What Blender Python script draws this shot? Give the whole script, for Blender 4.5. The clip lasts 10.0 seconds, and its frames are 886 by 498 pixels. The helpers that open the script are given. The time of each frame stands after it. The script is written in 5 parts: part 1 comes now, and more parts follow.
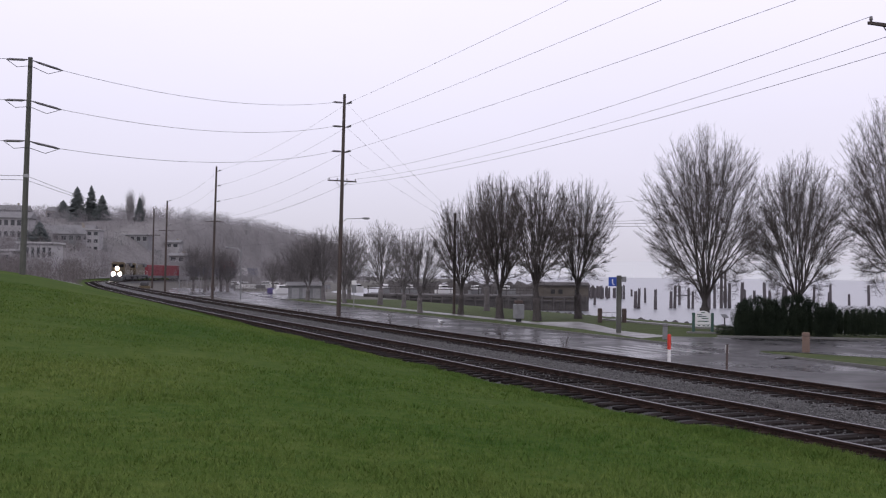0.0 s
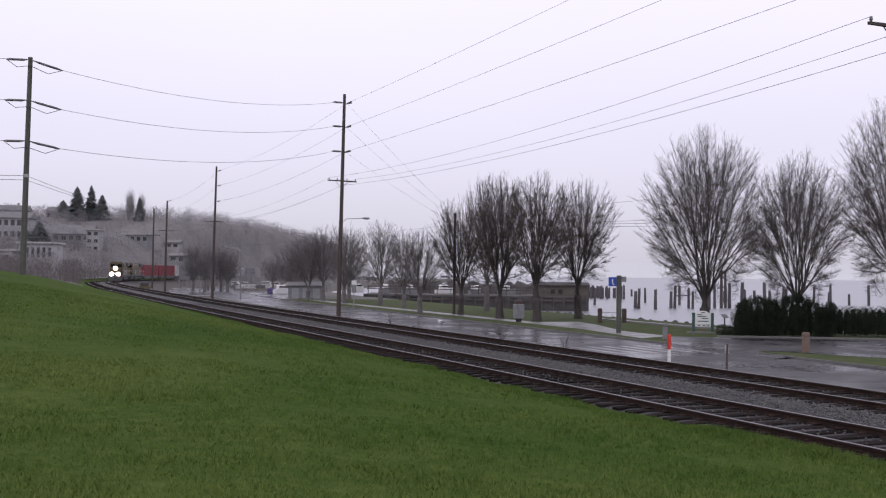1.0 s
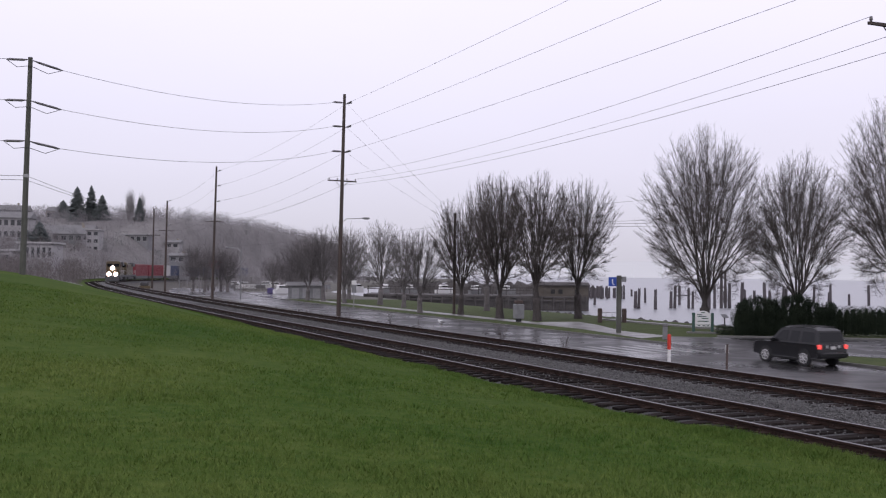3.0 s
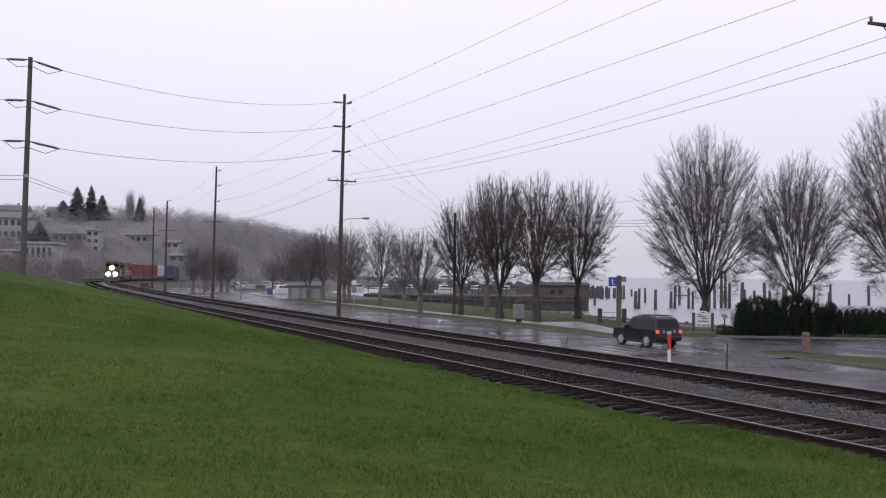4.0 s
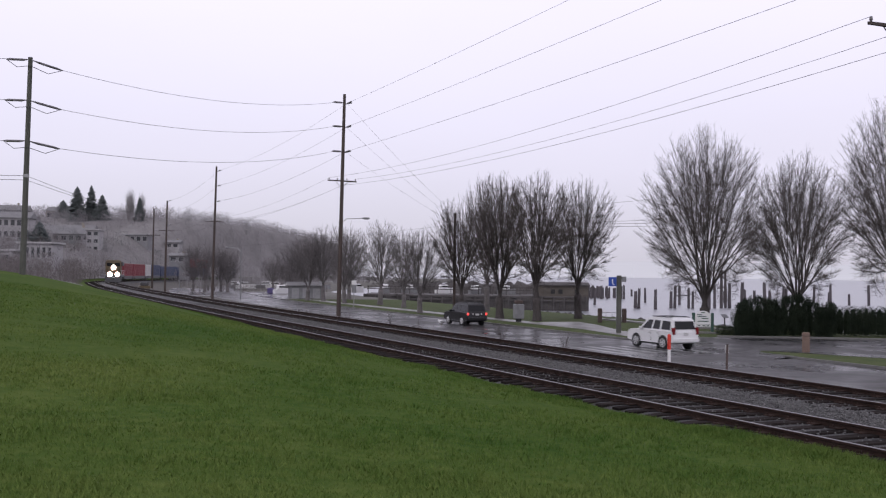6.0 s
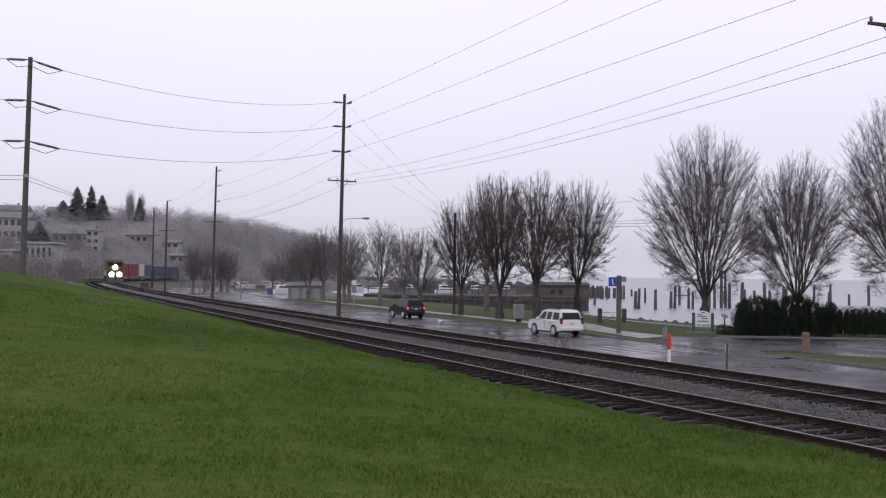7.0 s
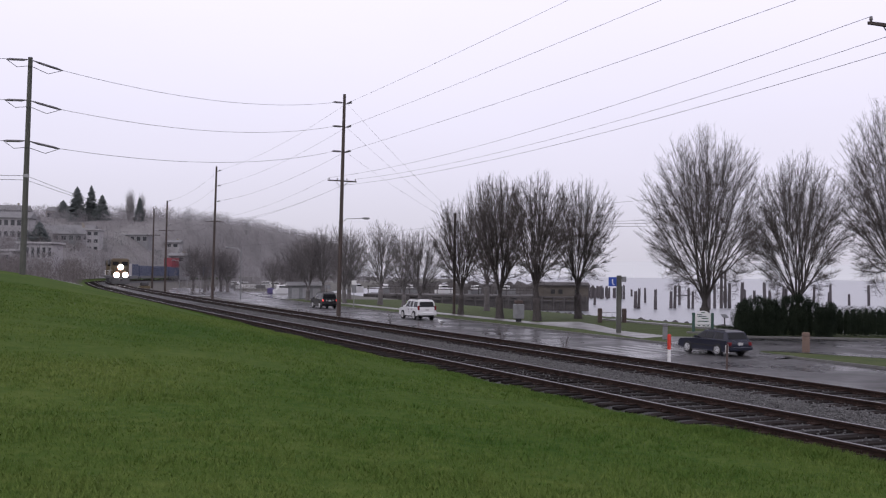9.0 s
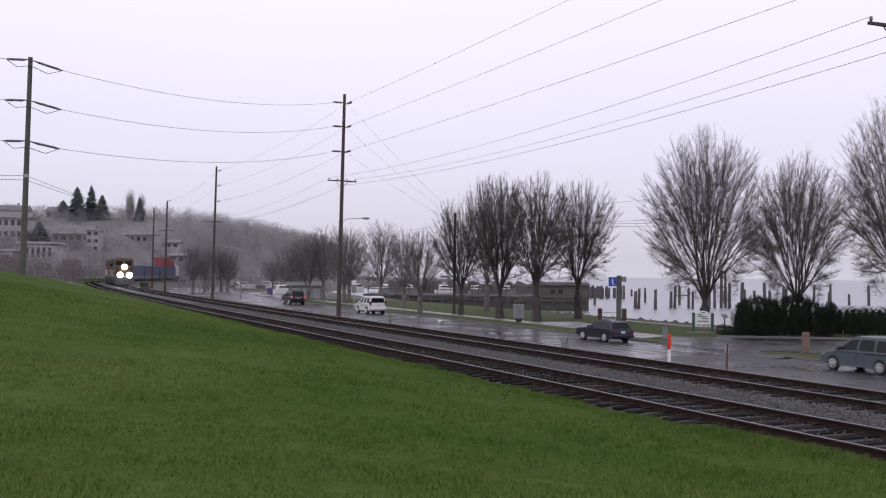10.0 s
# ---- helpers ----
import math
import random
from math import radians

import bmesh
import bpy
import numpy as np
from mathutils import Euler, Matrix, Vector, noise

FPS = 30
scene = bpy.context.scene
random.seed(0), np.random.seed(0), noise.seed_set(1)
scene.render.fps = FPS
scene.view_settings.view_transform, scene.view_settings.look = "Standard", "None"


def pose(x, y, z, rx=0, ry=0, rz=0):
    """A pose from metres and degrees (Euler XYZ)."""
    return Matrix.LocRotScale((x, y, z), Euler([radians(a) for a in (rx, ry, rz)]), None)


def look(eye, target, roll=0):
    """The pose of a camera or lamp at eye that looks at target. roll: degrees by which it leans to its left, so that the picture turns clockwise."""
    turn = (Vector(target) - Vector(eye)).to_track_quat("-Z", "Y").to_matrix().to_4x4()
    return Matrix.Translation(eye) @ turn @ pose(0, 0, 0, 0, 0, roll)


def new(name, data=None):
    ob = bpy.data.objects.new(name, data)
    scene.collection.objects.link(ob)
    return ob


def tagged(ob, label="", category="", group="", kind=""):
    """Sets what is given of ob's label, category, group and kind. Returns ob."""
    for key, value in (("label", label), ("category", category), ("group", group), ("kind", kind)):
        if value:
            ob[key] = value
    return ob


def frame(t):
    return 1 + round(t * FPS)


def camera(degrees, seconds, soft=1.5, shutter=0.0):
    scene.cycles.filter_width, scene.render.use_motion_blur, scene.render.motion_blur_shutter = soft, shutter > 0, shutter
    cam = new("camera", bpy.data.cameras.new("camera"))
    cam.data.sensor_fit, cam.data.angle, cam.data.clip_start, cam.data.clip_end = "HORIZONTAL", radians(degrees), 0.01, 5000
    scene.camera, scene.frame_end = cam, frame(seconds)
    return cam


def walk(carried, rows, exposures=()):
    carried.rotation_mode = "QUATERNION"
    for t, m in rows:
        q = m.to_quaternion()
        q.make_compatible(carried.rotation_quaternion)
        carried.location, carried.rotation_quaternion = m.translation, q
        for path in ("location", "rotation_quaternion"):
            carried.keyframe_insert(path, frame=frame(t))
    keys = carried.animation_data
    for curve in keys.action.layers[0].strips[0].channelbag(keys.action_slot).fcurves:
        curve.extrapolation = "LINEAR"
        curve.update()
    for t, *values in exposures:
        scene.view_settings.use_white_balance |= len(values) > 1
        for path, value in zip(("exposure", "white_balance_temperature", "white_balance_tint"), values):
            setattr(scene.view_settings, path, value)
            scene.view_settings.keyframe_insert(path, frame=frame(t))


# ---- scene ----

# ---- camera: on a tripod on the lawn, 4.6 m above the road ----
cam = camera(46.38, 10.0, soft=1.2, shutter=0.4)
EYE = Vector((0, 0, 4.6))
AIM = EYE + Vector((0, math.cos(radians(1.346)), math.sin(radians(1.346))))
walk(cam, [(0, look(EYE, AIM, 0.7)), (10, look(EYE, AIM, 0.7))])

# ---- light: a bright overcast, rainy winter day ----
world = bpy.data.worlds.new("overcast_sky")
scene.world = world
world.use_nodes = True
wn, wl = world.node_tree.nodes, world.node_tree.links
wn.clear()
w_out, w_bg = wn.new("ShaderNodeOutputWorld"), wn.new("ShaderNodeBackground")
w_sky = wn.new("ShaderNodeTexSky")
w_sky.sky_type, w_sky.sun_disc = "NISHITA", False
w_sky.sun_elevation, w_sky.sun_rotation = radians(32), radians(150)
w_co, w_map, w_noise = wn.new("ShaderNodeTexCoord"), wn.new("ShaderNodeMapping"), wn.new("ShaderNodeTexNoise")
w_map.inputs["Scale"].default_value = (1.0, 1.0, 3.0)
w_noise.inputs["Scale"].default_value, w_noise.inputs["Detail"].default_value = 1.6, 5.0
w_sep, w_ramp, w_mix, w_cl = wn.new("ShaderNodeSeparateXYZ"), wn.new("ShaderNodeValToRGB"), wn.new("ShaderNodeMix"), wn.new("ShaderNodeMix")
w_mix.data_type, w_cl.data_type = "RGBA", "RGBA"
els = w_ramp.color_ramp.elements
els[0].position, els[0].color = 0.0, (5.6, 5.4, 6.35, 1)
els[1].position, els[1].color = 0.28, (9.6, 9.1, 10.85, 1)
e = els.new(0.1)
e.color = (7.6, 7.2, 8.65, 1)
e = els.new(1.0)
e.color = (6.2, 5.9, 6.7, 1)
w_cl.blend_type = "MULTIPLY"
w_cl.inputs["Factor"].default_value = 0.12
w_mix.inputs["Factor"].default_value = 0.93
wl.new(w_co.outputs["Generated"], w_map.inputs["Vector"])
wl.new(w_map.outputs["Vector"], w_noise.inputs["Vector"])
wl.new(w_co.outputs["Generated"], w_sep.inputs["Vector"])
wl.new(w_sep.outputs["Z"], w_ramp.inputs["Fac"])
wl.new(w_ramp.outputs["Color"], w_cl.inputs["A"])
wl.new(w_noise.outputs["Fac"], w_cl.inputs["B"])
wl.new(w_sky.outputs["Color"], w_mix.inputs["A"])
wl.new(w_cl.outputs["Result"], w_mix.inputs["B"])
wl.new(w_mix.outputs["Result"], w_bg.inputs["Color"])
wl.new(w_bg.outputs["Background"], w_out.inputs["Surface"])
w_bg.inputs["Strength"].default_value = 0.115
sun = new("sun", bpy.data.lights.new("sun", "SUN"))
sun.data.energy, sun.data.angle, sun.data.color = 0.5, radians(25), (1.0, 0.97, 0.93)
sun.matrix_world = look((-30, -50, 45), (0, 0, 0))
scene.view_settings.exposure = 0.0


# ---- materials ----
def mat(name, c1, c2=None, scale=3.0, rough=0.8, metal=0.0, bump=0.0, bump_scale=None, fine=None, stretch=(1, 1, 1), rnd=0.0,
        emit=None, trans=0.0, coat=0.0, spec=0.5, rough2=None, world_space=True):
    """Two colours mixed by coarse and fine noise, with relief, and a shift of value from object to object."""
    m = bpy.data.materials.new(name)
    m.use_nodes = True
    n, l = m.node_tree.nodes, m.node_tree.links
    b = n["Principled BSDF"]
    b.inputs["Roughness"].default_value, b.inputs["Metallic"].default_value = rough, metal
    b.inputs["Specular IOR Level"].default_value = spec
    b.inputs["Coat Weight"].default_value = coat
    b.inputs["Coat Roughness"].default_value = 0.06
    b.inputs["Transmission Weight"].default_value = trans
    if emit:
        b.inputs["Emission Color"].default_value, b.inputs["Emission Strength"].default_value = (*emit[0], 1), emit[1]
    b.inputs["Base Color"].default_value = (*c1, 1)
    if c2 is None:
        return m
    if world_space:
        geo = n.new("ShaderNodeNewGeometry").outputs["Position"]
    else:
        geo = n.new("ShaderNodeTexCoord").outputs["Object"]
    mp = n.new("ShaderNodeMapping")
    mp.inputs["Scale"].default_value = stretch
    l.new(geo, mp.inputs["Vector"])
    big, small = n.new("ShaderNodeTexNoise"), n.new("ShaderNodeTexNoise")
    big.inputs["Scale"].default_value, big.inputs["Detail"].default_value = scale, 4
    small.inputs["Scale"].default_value, small.inputs["Detail"].default_value = fine or scale * 9, 6
    small.inputs["Roughness"].default_value = 0.65
    l.new(mp.outputs["Vector"], big.inputs["Vector"])
    l.new(mp.outputs["Vector"], small.inputs["Vector"])
    mx = n.new("ShaderNodeMath")
    mx.operation = "MULTIPLY_ADD"
    mx.inputs[1].default_value = 0.55
    l.new(small.outputs["Fac"], mx.inputs[0])
    half = n.new("ShaderNodeMath")
    half.operation = "MULTIPLY"
    half.inputs[1].default_value = 0.45
    l.new(big.outputs["Fac"], half.inputs[0])
    l.new(half.outputs[0], mx.inputs[2])
    ramp = n.new("ShaderNodeValToRGB")
    r = ramp.color_ramp.elements
    r[0].position, r[1].position = 0.36, 0.66
    r[0].color, r[1].color = (*c1, 1), (*c2, 1)
    l.new(mx.outputs[0], ramp.inputs["Fac"])
    col = ramp.outputs["Color"]
    if rnd:
        inf, mr, hs = n.new("ShaderNodeObjectInfo"), n.new("ShaderNodeMapRange"), n.new("ShaderNodeHueSaturation")
        mr.inputs["To Min"].default_value, mr.inputs["To Max"].default_value = 1 - rnd, 1 + rnd
        l.new(inf.outputs["Random"], mr.inputs["Value"])
        l.new(mr.outputs["Result"], hs.inputs["Value"])
        l.new(col, hs.inputs["Color"])
        col = hs.outputs["Color"]
    l.new(col, b.inputs["Base Color"])
    if rough2 is not None:
        rr = n.new("ShaderNodeMapRange")
        rr.inputs["From Min"].default_value, rr.inputs["From Max"].default_value = 0.4, 0.6
        rr.inputs["To Min"].default_value, rr.inputs["To Max"].default_value = rough, rough2
        l.new(big.outputs["Fac"], rr.inputs["Value"])
        l.new(rr.outputs["Result"], b.inputs["Roughness"])
    if bump:
        bp, bn = n.new("ShaderNodeBump"), n.new("ShaderNodeTexNoise")
        bn.inputs["Scale"].default_value, bn.inputs["Detail"].default_value = bump_scale or scale * 12, 5
        l.new(mp.outputs["Vector"], bn.inputs["Vector"])
        bp.inputs["Strength"].default_value, bp.inputs["Distance"].default_value = min(1.0, bump * 10), bump
        l.new(bn.outputs["Fac"], bp.inputs["Height"])
        l.new(bp.outputs["Normal"], b.inputs["Normal"])
    return m


M_LAWN = mat("lawn", (0.030, 0.072, 0.010), (0.096, 0.128, 0.030), 0.16, 0.95, bump=0.02, bump_scale=9, fine=4, spec=0.03)
M_BLADE = mat("grass_blades", (0.048, 0.108, 0.018), (0.145, 0.190, 0.050), 0.16, 0.8, fine=3, spec=0.1)
M_VERGE = mat("verge_grass", (0.038, 0.060, 0.015), (0.085, 0.104, 0.036), 0.5, 0.9, bump=0.05, bump_scale=8, fine=4, spec=0.2)
M_WASTE = mat("rough_winter_ground", (0.09, 0.088, 0.075), (0.16, 0.155, 0.138), 0.2, 0.9, bump=0.05, fine=2)
M_EARTH = mat("bank_earth", (0.055, 0.051, 0.046), (0.115, 0.108, 0.096), 0.5, 0.9, bump=0.06, fine=4)
M_BALLAST = mat("ballast", (0.013, 0.012, 0.013), (0.052, 0.050, 0.052), 2.0, 0.7, bump=0.05, bump_scale=22, fine=16)
M_STONE = mat("ballast_stone", (0.010, 0.0095, 0.0105), (0.19, 0.186, 0.184), 14.0, 0.6, fine=12)
M_TIE = mat("creosoted_tie", (0.010, 0.008, 0.0075), (0.036, 0.030, 0.029), 2.5, 0.95, bump=0.01, bump_scale=30, spec=0.05, rnd=0.35, stretch=(1, 4, 1))
M_RAIL = mat("rusty_rail", (0.018, 0.011, 0.009), (0.050, 0.030, 0.024), 3.0, 0.8, metal=0.0, spec=0.15, bump=0.004, fine=25)
M_RAILTOP = mat("polished_rail_head", (0.22, 0.21, 0.22), (0.36, 0.345, 0.36), 4.0, 0.38, metal=1.0, fine=30)
M_ROAD = mat("wet_asphalt", (0.024, 0.023, 0.025), (0.05, 0.048, 0.05), 0.22, 0.24, bump=0.006, bump_scale=60, fine=6, rough2=0.48, spec=0.45)
M_LOT = mat("standing_rainwater_asphalt", (0.05, 0.049, 0.051), (0.09, 0.088, 0.09), 0.12, 0.10, bump=0.003, bump_scale=40, fine=4, rough2=0.28, spec=0.6)
M_CONC = mat("wet_concrete", (0.14, 0.137, 0.135), (0.22, 0.215, 0.21), 0.6, 0.33, bump=0.006, bump_scale=40, rough2=0.5, fine=7)
M_CURB = mat("kerb_concrete", (0.11, 0.108, 0.106), (0.19, 0.186, 0.18), 1.5, 0.6, bump=0.006, fine=14)
M_LINEW = mat("white_road_paint", (0.07, 0.07, 0.072), (0.30, 0.30, 0.30), 1.2, 0.3, fine=9)
M_WATER = mat("sea_water", (0.215, 0.225, 0.25), (0.25, 0.26, 0.285), 0.02, 0.30, bump=0.12, bump_scale=1.6, fine=0.3, spec=0.7)
# no lamp: the far shore emits light to look pale with haze
M_SHOREGLOW = mat("far_shore_haze_glow", (0.02, 0.02, 0.02), None, rough=1.0, emit=((0.62, 0.605, 0.70), 1.0), spec=0.0)
M_BED = mat("sea_bed", (0.1, 0.095, 0.08), (0.15, 0.14, 0.12), 0.05, 0.9)
M_POLE = mat("weathered_pole_wood", (0.042, 0.032, 0.029), (0.10, 0.075, 0.065), 1.2, 0.8, bump=0.01, bump_scale=25, stretch=(4, 4, 0.4), fine=9)
M_POLEG = mat("grey_pole_wood", (0.055, 0.058, 0.05), (0.12, 0.12, 0.105), 1.2, 0.8, bump=0.01, bump_scale=25, stretch=(4, 4, 0.4), fine=9)
M_WIRE = mat("wire", (0.05, 0.05, 0.055), None, rough=0.5)
M_INSUL = mat("insulator", (0.13, 0.12, 0.13), (0.2, 0.19, 0.2), 9, 0.35)
M_STEEL = mat("galvanised_steel", (0.30, 0.30, 0.31), (0.42, 0.42, 0.43), 3, 0.45, metal=0.7, fine=20)
M_BARK = mat("bark", (0.034, 0.029, 0.028), (0.092, 0.080, 0.077), 1.8, 0.85, bump=0.02, bump_scale=14, stretch=(2, 2, 0.6), fine=9)
M_TWIG = mat("twigs", (0.06, 0.051, 0.05), (0.125, 0.106, 0.103), 0.8, 0.8, fine=5)
# a lighter copy of the bark for distant trees, painted-in haze
M_HAZEBARK = mat("far_bark_hazed", (0.105, 0.096, 0.096), (0.19, 0.174, 0.174), 0.5, 0.9, fine=3)
# twigs on the hill made pale grey, haze put into the colour
M_HAZETWIG = mat("far_twigs_hazed", (0.20, 0.19, 0.197), (0.32, 0.305, 0.317), 0.035, 0.9, fine=0.35)
M_BRAMBLE = mat("bramble_canes", (0.105, 0.092, 0.09), (0.185, 0.165, 0.162), 0.12, 0.9, fine=0.8)
# evergreens, firs and hill scrub: base colours lifted to stand for haze
M_HAZEGREEN = mat("far_evergreen_hazed", (0.095, 0.108, 0.105), (0.16, 0.172, 0.166), 0.1, 0.9, fine=0.8)
M_HAZEFIR = mat("fir_needles_hazed", (0.085, 0.10, 0.10), (0.15, 0.168, 0.165), 0.4, 0.85, fine=3)
M_HAZEHILL = mat("hillside_scrub_hazed", (0.14, 0.132, 0.131), (0.25, 0.238, 0.237), 0.04, 0.95, bump=0.5, bump_scale=0.6, fine=0.5)
M_BUSH = mat("evergreen_leaves", (0.013, 0.020, 0.014), (0.036, 0.048, 0.030), 0.8, 0.8, fine=9, spec=0.1)
M_PILE = mat("old_piling_wood", (0.05, 0.044, 0.05), (0.125, 0.11, 0.115), 0.8, 0.8, bump=0.03, bump_scale=9, stretch=(3, 3, 0.5), fine=6)
# dark timber, its tone lifted a little to stand for haze
M_WHARF = mat("wharf_timber_hazed", (0.045, 0.041, 0.041), (0.115, 0.106, 0.104), 0.4, 0.8, bump=0.03, bump_scale=5, stretch=(1, 1, 3), fine=4)
M_SHED = mat("weathered_brown_boards", (0.07, 0.06, 0.05), (0.13, 0.115, 0.098), 0.5, 0.85, bump=0.02, bump_scale=6, stretch=(1, 1, 3), fine=5)
M_BLACK = mat("black_rubber", (0.012, 0.012, 0.013), (0.025, 0.025, 0.026), 8, 0.7)
M_GLASS = mat("dark_window_glass", (0.010, 0.011, 0.013), None, rough=0.06, spec=0.22)
M_LBLUE = mat("sign_blue", (0.02, 0.06, 0.32), (0.03, 0.08, 0.38), 5, 0.4)
M_TARP = mat("purple_tarpaulin", (0.07, 0.055, 0.16), (0.11, 0.09, 0.22), 2.0, 0.5, fine=9)
M_ROOF = mat("shingle_roof", (0.15, 0.15, 0.157), (0.24, 0.235, 0.24), 0.5, 0.8, fine=5)
M_WHITE = mat("white_paint", (0.70, 0.70, 0.70), (0.8, 0.8, 0.8), 2.0, 0.45, fine=15)
M_GREENPOST = mat("green_post_paint", (0.03, 0.075, 0.06), (0.05, 0.10, 0.08), 3, 0.5)
M_RED = mat("red_plastic", (0.55, 0.035, 0.02), (0.68, 0.06, 0.035), 3, 0.4)
M_BOLL = mat("bollard_wood", (0.15, 0.10, 0.08), (0.25, 0.18, 0.14), 3, 0.8, stretch=(3, 3, 0.5), bump=0.01, bump_scale=30)
M_DKWOOD = mat("dark_wet_wood", (0.05, 0.035, 0.032), (0.11, 0.075, 0.065), 3, 0.6, stretch=(3, 3, 0.5))
M_GREYP = mat("grey_paint", (0.16, 0.165, 0.17), (0.25, 0.25, 0.26), 2, 0.5)

# ---- plan: o runs across, from the lawn towards the sea; s runs along the railway ----
TURN = pose(0, 0, 0, 0, 0, 23.2)
LINE = {}


def lay(name, bends, o_ref):
    """The middle of a line that runs straight and then turns by the given curvatures, metre by metre."""
    x, y, th, rows = o_ref, 0.0, 0.0, []
    for s in range(0, 1000):
        rows.append((x, y, th))
        x, y = x + math.sin(th), y + math.cos(th)
        th += next((k for a, b, k in bends if a <= s < b), 0.0)
    LINE[name] = (rows, o_ref)


lay("rail", [(40, 220, 1 / 3000), (220, 335, 1 / 300)], 15.65)
lay("road", [(135, 420, 1 / 550)], 37.0)


def flat_on(name, o, s):
    rows, ref = LINE[name]
    if s <= 0:
        return o, s, 0.0
    i = min(int(s), len(rows) - 2)
    f = s - i
    x, y, th = [p * (1 - f) + q * f for p, q in zip(rows[i], rows[i + 1])]
    return x + (o - ref) * math.cos(th), y - (o - ref) * math.sin(th), th


def sm(t):
    t = max(0.0, min(1.0, t))
    return t * t * (3 - 2 * t)


def P(o, s, z=0.0):
    """World place of the plan's (o, s): the railway's line up to its shoulder, the road's line from the kerb on."""
    w = sm((o - 20) / 11)
    a, b = flat_on("rail", o, s), flat_on("road", o, s)
    return TURN @ Vector((a[0] * (1 - w) + b[0] * w, a[1] * (1 - w) + b[1] * w, z))


def yaw(o, s):
    w = sm((o - 20) / 11)
    return 23.2 - math.degrees(flat_on("rail", o, s)[2] * (1 - w) + flat_on("road", o, s)[2] * w)


def on(o, s, z=0.0, rz=0.0):
    p = P(o, s, z)
    return pose(p.x, p.y, p.z, 0, 0, yaw(o, s) + rz)


def grade(s):
    """Fall of the railway along its line."""
    return -0.0022 * max(0.0, min(s, 400) - 20)


def shore(s):
    """Where the land ends; it bulges seaward near the car park."""
    return 61 + 24 * sm((74 - s) / 16)


def ground_z(o, s):
    """Height of the land."""
    if o < 10.55:
        k = 0.10 + 0.225 * sm((s - 5) / 60) - 0.15 * sm((s - 95) / 60)
        u = 10.55 - o
        lip = 0.12 * sm((17 - s) / 6) + 0.07 * sm((s - 35) / 25)
        z = 2.08 + grade(s) + lip * math.exp(-u / 2.5) + k * 14 * (1 - math.exp(-u / 14.0)) + 0.03 * noise.noise((o * 0.3, s * 0.3, 0))
        if s > 120:
            yy = P(o, s).y
            h = (0.058 * max(0.0, yy - 185) + 0.10 * max(0.0, yy - 350)) * sm((6 - o) / 26) * (1 + 0.10 * noise.noise((o * 0.05, s * 0.03, 1.0)))
            z += h if h < 19 else 19 + 6 * (1 - math.exp(-(h - 19) / 6))
        return z
    if o < 18.2:
        return 2.0 + grade(s)
    if o < 26:
        return (1.72 + grade(s)) * (1 - sm((o - 18.2) / 7.8))
    if o < shore(s):
        return 0.0
    return -4.5 * sm((o - shore(s)) / 6)


